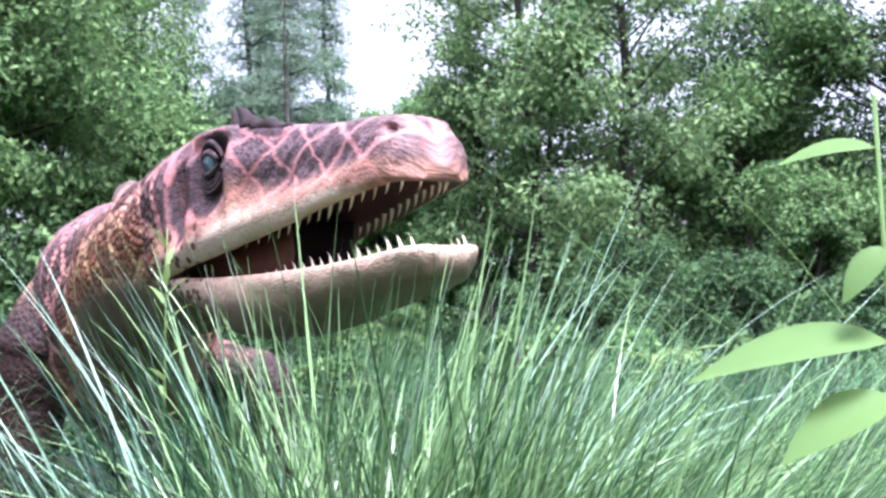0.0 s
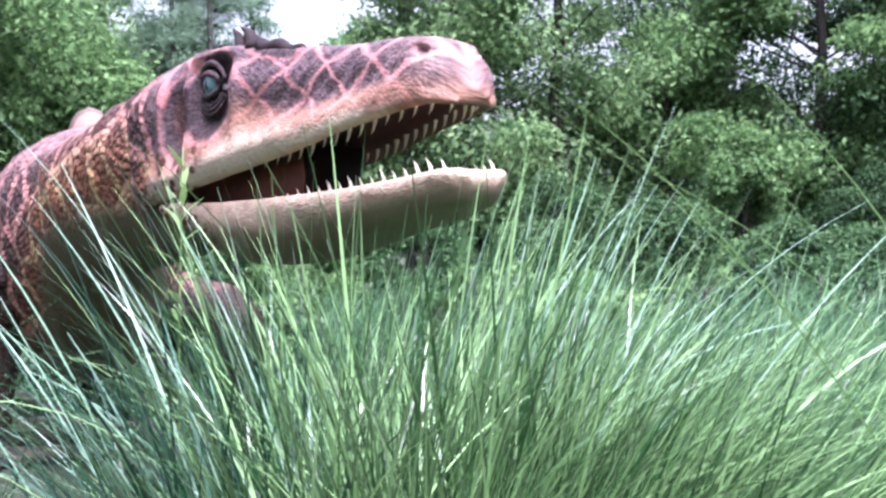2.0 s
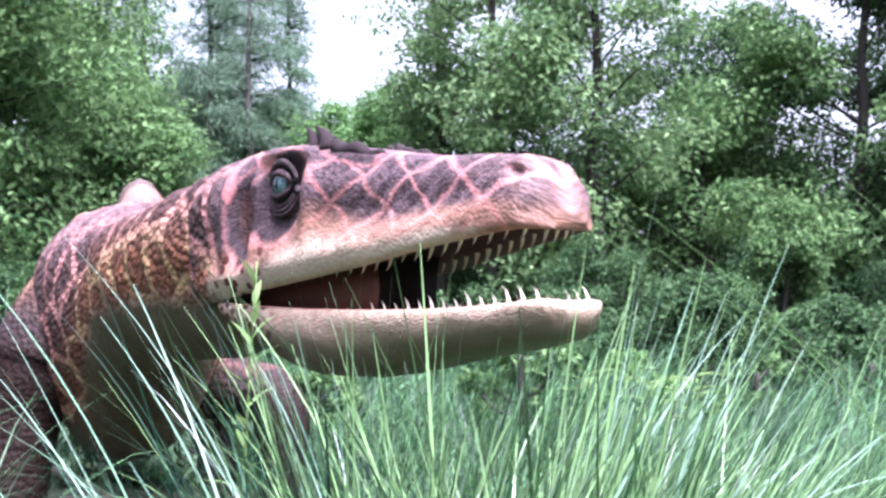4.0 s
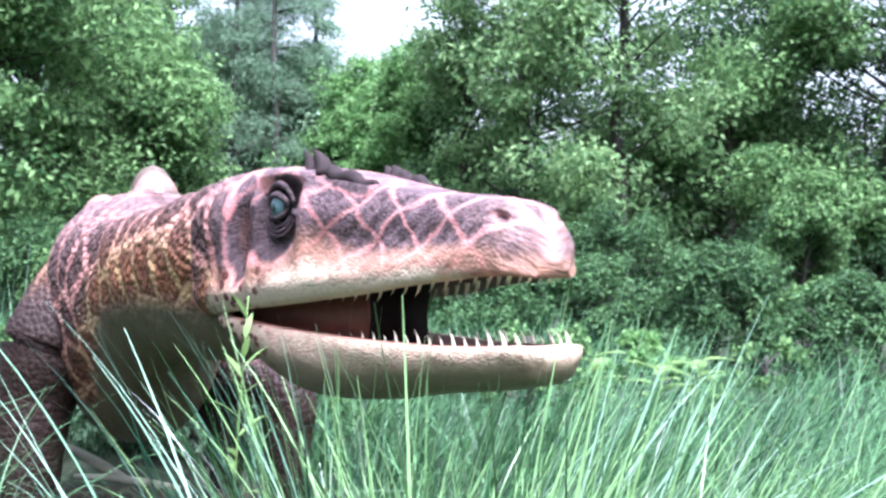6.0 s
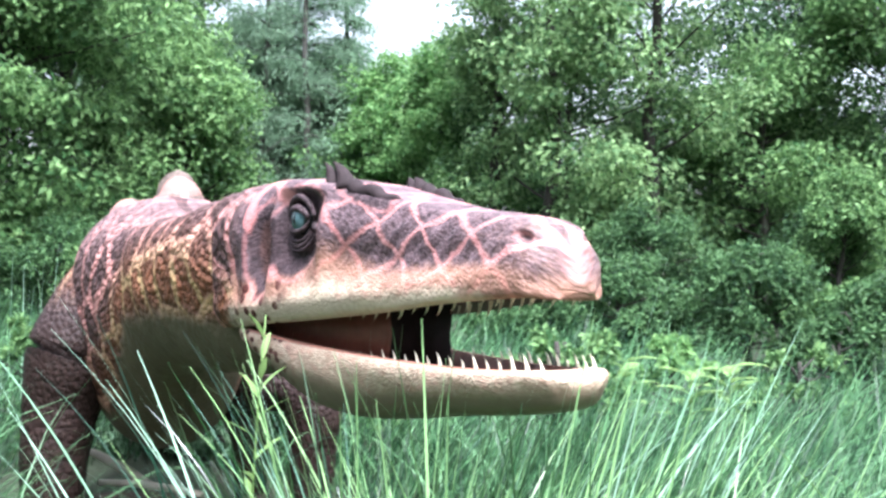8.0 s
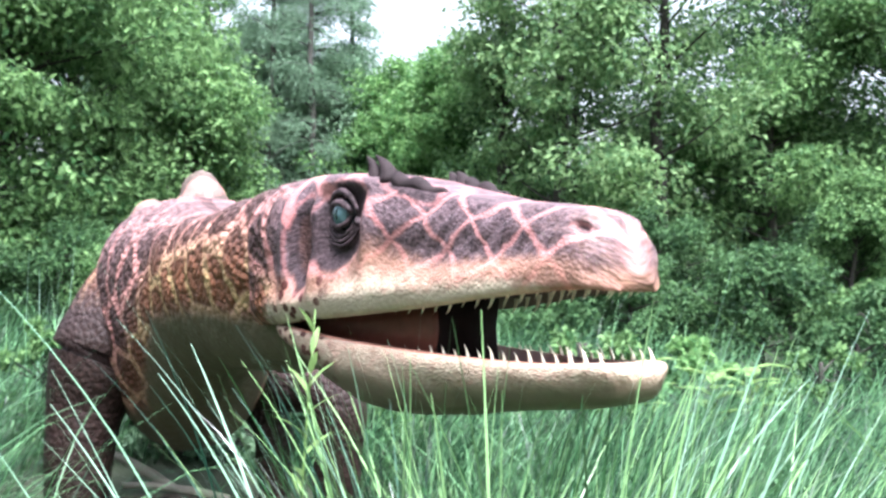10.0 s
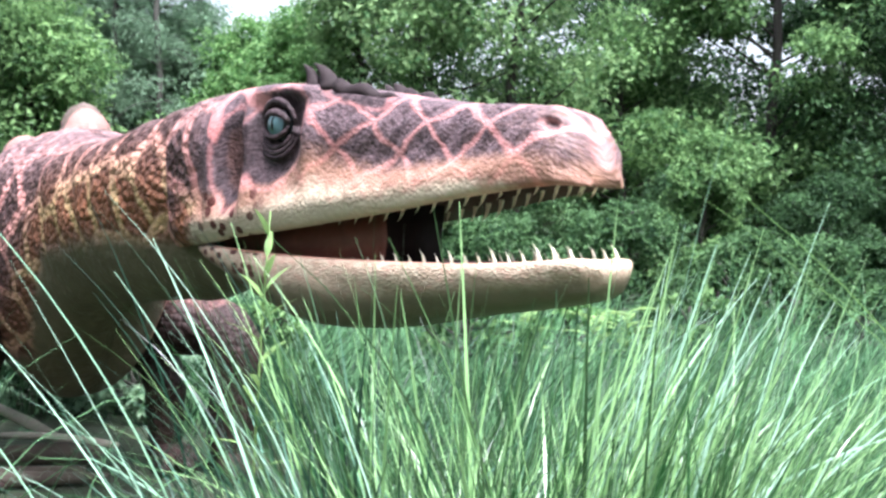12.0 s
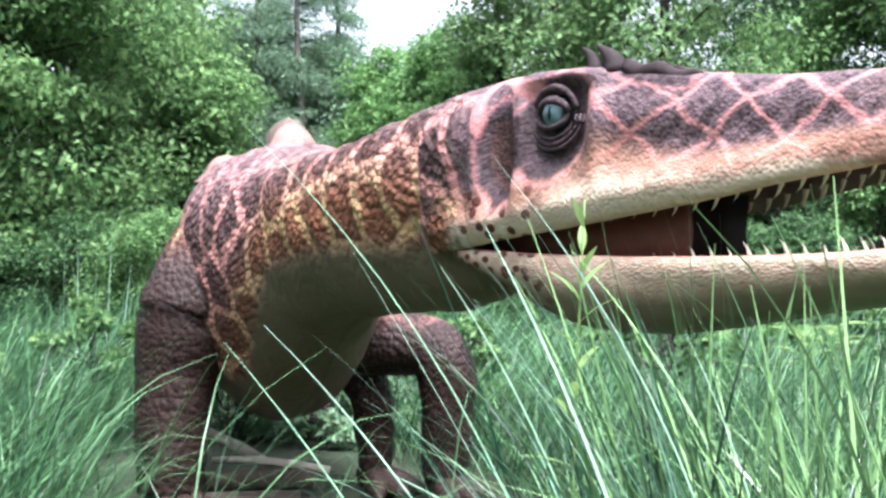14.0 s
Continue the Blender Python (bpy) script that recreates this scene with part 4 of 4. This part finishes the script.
# pale growth below the gap in the trees, most of it paled for haze
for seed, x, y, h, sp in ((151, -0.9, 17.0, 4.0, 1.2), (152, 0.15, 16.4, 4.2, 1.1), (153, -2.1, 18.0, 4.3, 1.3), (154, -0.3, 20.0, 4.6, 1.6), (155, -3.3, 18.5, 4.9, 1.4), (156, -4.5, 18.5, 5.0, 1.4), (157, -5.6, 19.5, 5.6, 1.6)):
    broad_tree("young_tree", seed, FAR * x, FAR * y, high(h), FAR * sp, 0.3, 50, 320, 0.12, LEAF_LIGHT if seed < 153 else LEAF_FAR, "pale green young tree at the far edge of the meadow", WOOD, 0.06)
# unseen trees behind and beside the camera, added to block low horizon light
for i in range(13):
    ang = radians(-200 + 17.5 * i)
    dist = 13.5 + 2.0 * ((i * 5) % 3)
    broad_tree("broadleaf_tree", 210 + i, dist * math.cos(ang), 2.0 + dist * math.sin(ang), 8.5 + (i * 3) % 4 * 0.6, 3.0, 0.4, 46, 120, 0.24, LEAF_DARK,
               "unseen broadleaf tree added to close the clearing and block low light", WOOD, 0.16, rad=(0.7, 1.3))
# undergrowth behind the first trunks, its dimness put into the leaf colour
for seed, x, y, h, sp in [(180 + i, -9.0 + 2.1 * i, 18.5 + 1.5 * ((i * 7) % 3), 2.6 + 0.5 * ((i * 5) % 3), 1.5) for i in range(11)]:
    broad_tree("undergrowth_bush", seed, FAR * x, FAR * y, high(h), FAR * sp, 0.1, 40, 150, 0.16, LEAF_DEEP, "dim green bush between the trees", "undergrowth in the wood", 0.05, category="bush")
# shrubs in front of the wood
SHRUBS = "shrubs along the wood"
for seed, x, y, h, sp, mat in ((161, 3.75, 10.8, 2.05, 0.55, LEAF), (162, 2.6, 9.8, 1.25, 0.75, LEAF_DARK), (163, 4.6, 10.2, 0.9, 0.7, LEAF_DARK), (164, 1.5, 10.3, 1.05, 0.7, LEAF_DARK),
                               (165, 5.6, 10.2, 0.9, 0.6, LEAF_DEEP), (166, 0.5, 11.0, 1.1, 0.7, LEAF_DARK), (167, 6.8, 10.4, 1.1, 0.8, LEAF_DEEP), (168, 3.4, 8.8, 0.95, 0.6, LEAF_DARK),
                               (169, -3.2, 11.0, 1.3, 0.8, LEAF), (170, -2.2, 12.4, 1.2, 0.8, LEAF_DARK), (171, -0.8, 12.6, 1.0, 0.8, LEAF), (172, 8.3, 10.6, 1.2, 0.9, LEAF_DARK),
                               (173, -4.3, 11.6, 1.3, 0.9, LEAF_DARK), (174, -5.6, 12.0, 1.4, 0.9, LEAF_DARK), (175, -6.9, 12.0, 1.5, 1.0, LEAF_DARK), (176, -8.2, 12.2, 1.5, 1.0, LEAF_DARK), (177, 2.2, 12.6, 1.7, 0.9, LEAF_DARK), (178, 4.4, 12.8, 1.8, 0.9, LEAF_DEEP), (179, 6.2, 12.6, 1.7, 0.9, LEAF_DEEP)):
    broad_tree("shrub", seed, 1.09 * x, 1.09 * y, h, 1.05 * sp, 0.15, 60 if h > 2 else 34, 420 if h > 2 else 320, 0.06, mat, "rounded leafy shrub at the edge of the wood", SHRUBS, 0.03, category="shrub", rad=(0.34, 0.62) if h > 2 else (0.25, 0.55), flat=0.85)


# ---- smaller plants and dead wood ----
def leaf_blade(length, width, fold=0.25, curl=0.3, n=9):
    """One pointed leaf along +x, folded at its rib and curling down; a thin solid shell of two layers."""
    t = np.linspace(0, 1, n)
    w = width * np.sin(np.pi * np.clip(t, 0.0, 1.0) ** 0.8) ** 0.9 * 0.5
    z = -curl * length * t ** 2
    mid = np.column_stack([length * t, 0 * t, z])
    left = mid + np.column_stack([0 * t, w, fold * w])
    right = mid + np.column_stack([0 * t, -w, fold * w])
    v = np.stack([left, mid, right], 1).reshape(-1, 3)
    f = []
    for i in range(n - 1):
        a = i * 3
        f += [[a, a + 1, a + 4, a + 3], [a + 1, a + 2, a + 5, a + 4]]
    return v, f


def turned(v, m):
    return np.array([m @ Vector(q) for q in v])


def leafy_plant(name, x, y, height, leaves, stem_r, mat, label, lean=(0.0, 0.0)):
    """A single stem with leaves: rows of (height, heading, pitch, length, width, and a roll where it has one)."""
    thing = new(name)
    thing.location = (x, y, 0)
    k = np.linspace(0, 1, 9)
    pts = np.column_stack([lean[0] * k ** 2, lean[1] * k ** 2, height * k])
    v, f = tube(pts, stem_r * (1.1 - 0.7 * k), 7)
    mesh_object("stem", v, f, [mat], thing, True)
    for h, head, pitch, length, width, *roll in leaves:
        kk = h / height
        v, f = leaf_blade(length, width)
        m = Matrix.Translation((lean[0] * kk ** 2, lean[1] * kk ** 2, h)) @ Euler((radians(roll[0]) if roll else 0, -radians(pitch), radians(head))).to_matrix().to_4x4()
        mesh_object("leaf", turned(v, m), f, [mat], thing, True)
    tagged(thing, label, "plant")
    return thing


rp = random.Random(11)
leafy_plant("weed", -0.63, 2.35, 1.06, [(0.56 + 0.041 * i, 150 * i + 20, 22 + 4.2 * i, 0.105 - 0.0035 * i, 0.015) for i in range(12)] + [(0.90, 20, 62, 0.075, 0.022)], 0.004, FERN,
            "upright weed with narrow yellow-green leaves beside the statue", (0.03, 0.0))
leafy_plant("broad_leaf_sapling", 0.166, 0.40, 0.925, [(0.832, 168, 4, 0.074, 0.027, -28), (0.812, 190, -14, 0.048, 0.022, -30), (0.905, 172, 8, 0.036, 0.014, -30), (0.74, 150, 10, 0.060, 0.034, -30),
                                                      (0.868, 195, -40, 0.026, 0.012, -40), (0.72, 60, 10, 0.06, 0.034, 0), (0.79, -40, 10, 0.06, 0.034, 0)], 0.0023, BROAD,
            "young sapling with broad pointed light green leaves")
for fx, fy in ((1.15, 6.0), (1.45, 6.3), (0.85, 6.4)):
    leafy_plant("broad_leaf_herb", fx, fy, 0.55, [(0.25 + 0.03 * i, 137 * i + 40 * fx, 20 + 15 * rp.random(), 0.22, 0.10) for i in range(11)], 0.008, FERN,
                "low herb with broad yellow-green leaves in the meadow")


def dead_branch(name, points, radii, label, mat=None):
    v, f = tube(points, radii, 10)
    v += np.array([[0.008 * noise.noise(tuple(q * 9))] * 3 for q in v])
    tagged(mesh_object(name, v, f, [mat or DEADWOOD], smooth=True), label, "branch", "dead wood under the statue")


dead_branch("dead_branch", [(-1.84, 4.86, 0.29), (-1.70, 4.84, 0.25), (-1.56, 4.80, 0.19), (-1.40, 4.76, 0.11)], [0.015, 0.02, 0.022, 0.016], "bleached dead branch lying under the statue", BLEACHED)
dead_branch("log", [(-1.74, 4.60, 0.09), (-1.58, 4.63, 0.10), (-1.42, 4.66, 0.10), (-1.26, 4.68, 0.09)], [0.038, 0.044, 0.044, 0.038], "weathered log lying under the statue")
dead_branch("dead_branch", [(-1.72, 4.36, 0.055), (-1.5, 4.40, 0.06), (-1.2, 4.44, 0.055)], [0.024, 0.028, 0.018], "grey dead branch lying beside a log")

dead_branch("log", [(-1.86, 4.44, 0.05), (-1.66, 4.47, 0.055), (-1.46, 4.50, 0.055), (-1.30, 4.52, 0.05)], [0.030, 0.036, 0.034, 0.030], "dark rotting log lying beside another log")
dead_branch("dead_branch", [(-1.66, 4.72, 0.155), (-1.50, 4.70, 0.160), (-1.33, 4.69, 0.150), (-1.20, 4.66, 0.13)], [0.014, 0.018, 0.018, 0.012], "bleached dead branch lying on a log", BLEACHED)

# leafy herbs and low bushes standing in the far grass
rb = random.Random(23)
for i in range(16):
    hx, hy = rb.uniform(0.3, 5.2), rb.uniform(5.4, 8.6)
    # past x 2.4 the wood's shade comes in through darker leaves
    broad_tree("low_bush", 300 + i, hx, hy, rb.uniform(0.55, 0.95), rb.uniform(0.3, 0.5), 0.08, 16, 90, 0.06, (LEAF, FERN, LEAF_LIGHT, LEAF)[i % 4] if hx < 2.4 else LEAF_DARK,
               "low leafy bush standing in the meadow grass", "low bushes in the meadow", 0.012, category="bush", rad=(0.12, 0.26), flat=0.8)
# bushes seen between the legs get a brighter leaf colour to look lit
for bx, by, bh in ((-2.10, 6.35, 0.62), (-1.78, 6.20, 0.55), (-1.42, 6.30, 0.66), (-1.08, 6.15, 0.60), (-1.25, 5.95, 0.38), (-1.62, 6.60, 0.75), (-0.7, 6.0, 0.6), (-2.6, 6.4, 0.7), (-3.1, 5.6, 0.7)):
    broad_tree("low_bush", int(900 + bx * 10), bx, by, bh, 0.38, 0.05, 22, 170, 0.055, LEAF_FAR if -2.2 < bx < -1.0 else LEAF, "low leafy bush growing behind the statue's legs", "low bushes in the meadow",
               0.012, category="bush", rad=(0.14, 0.28), flat=0.8)
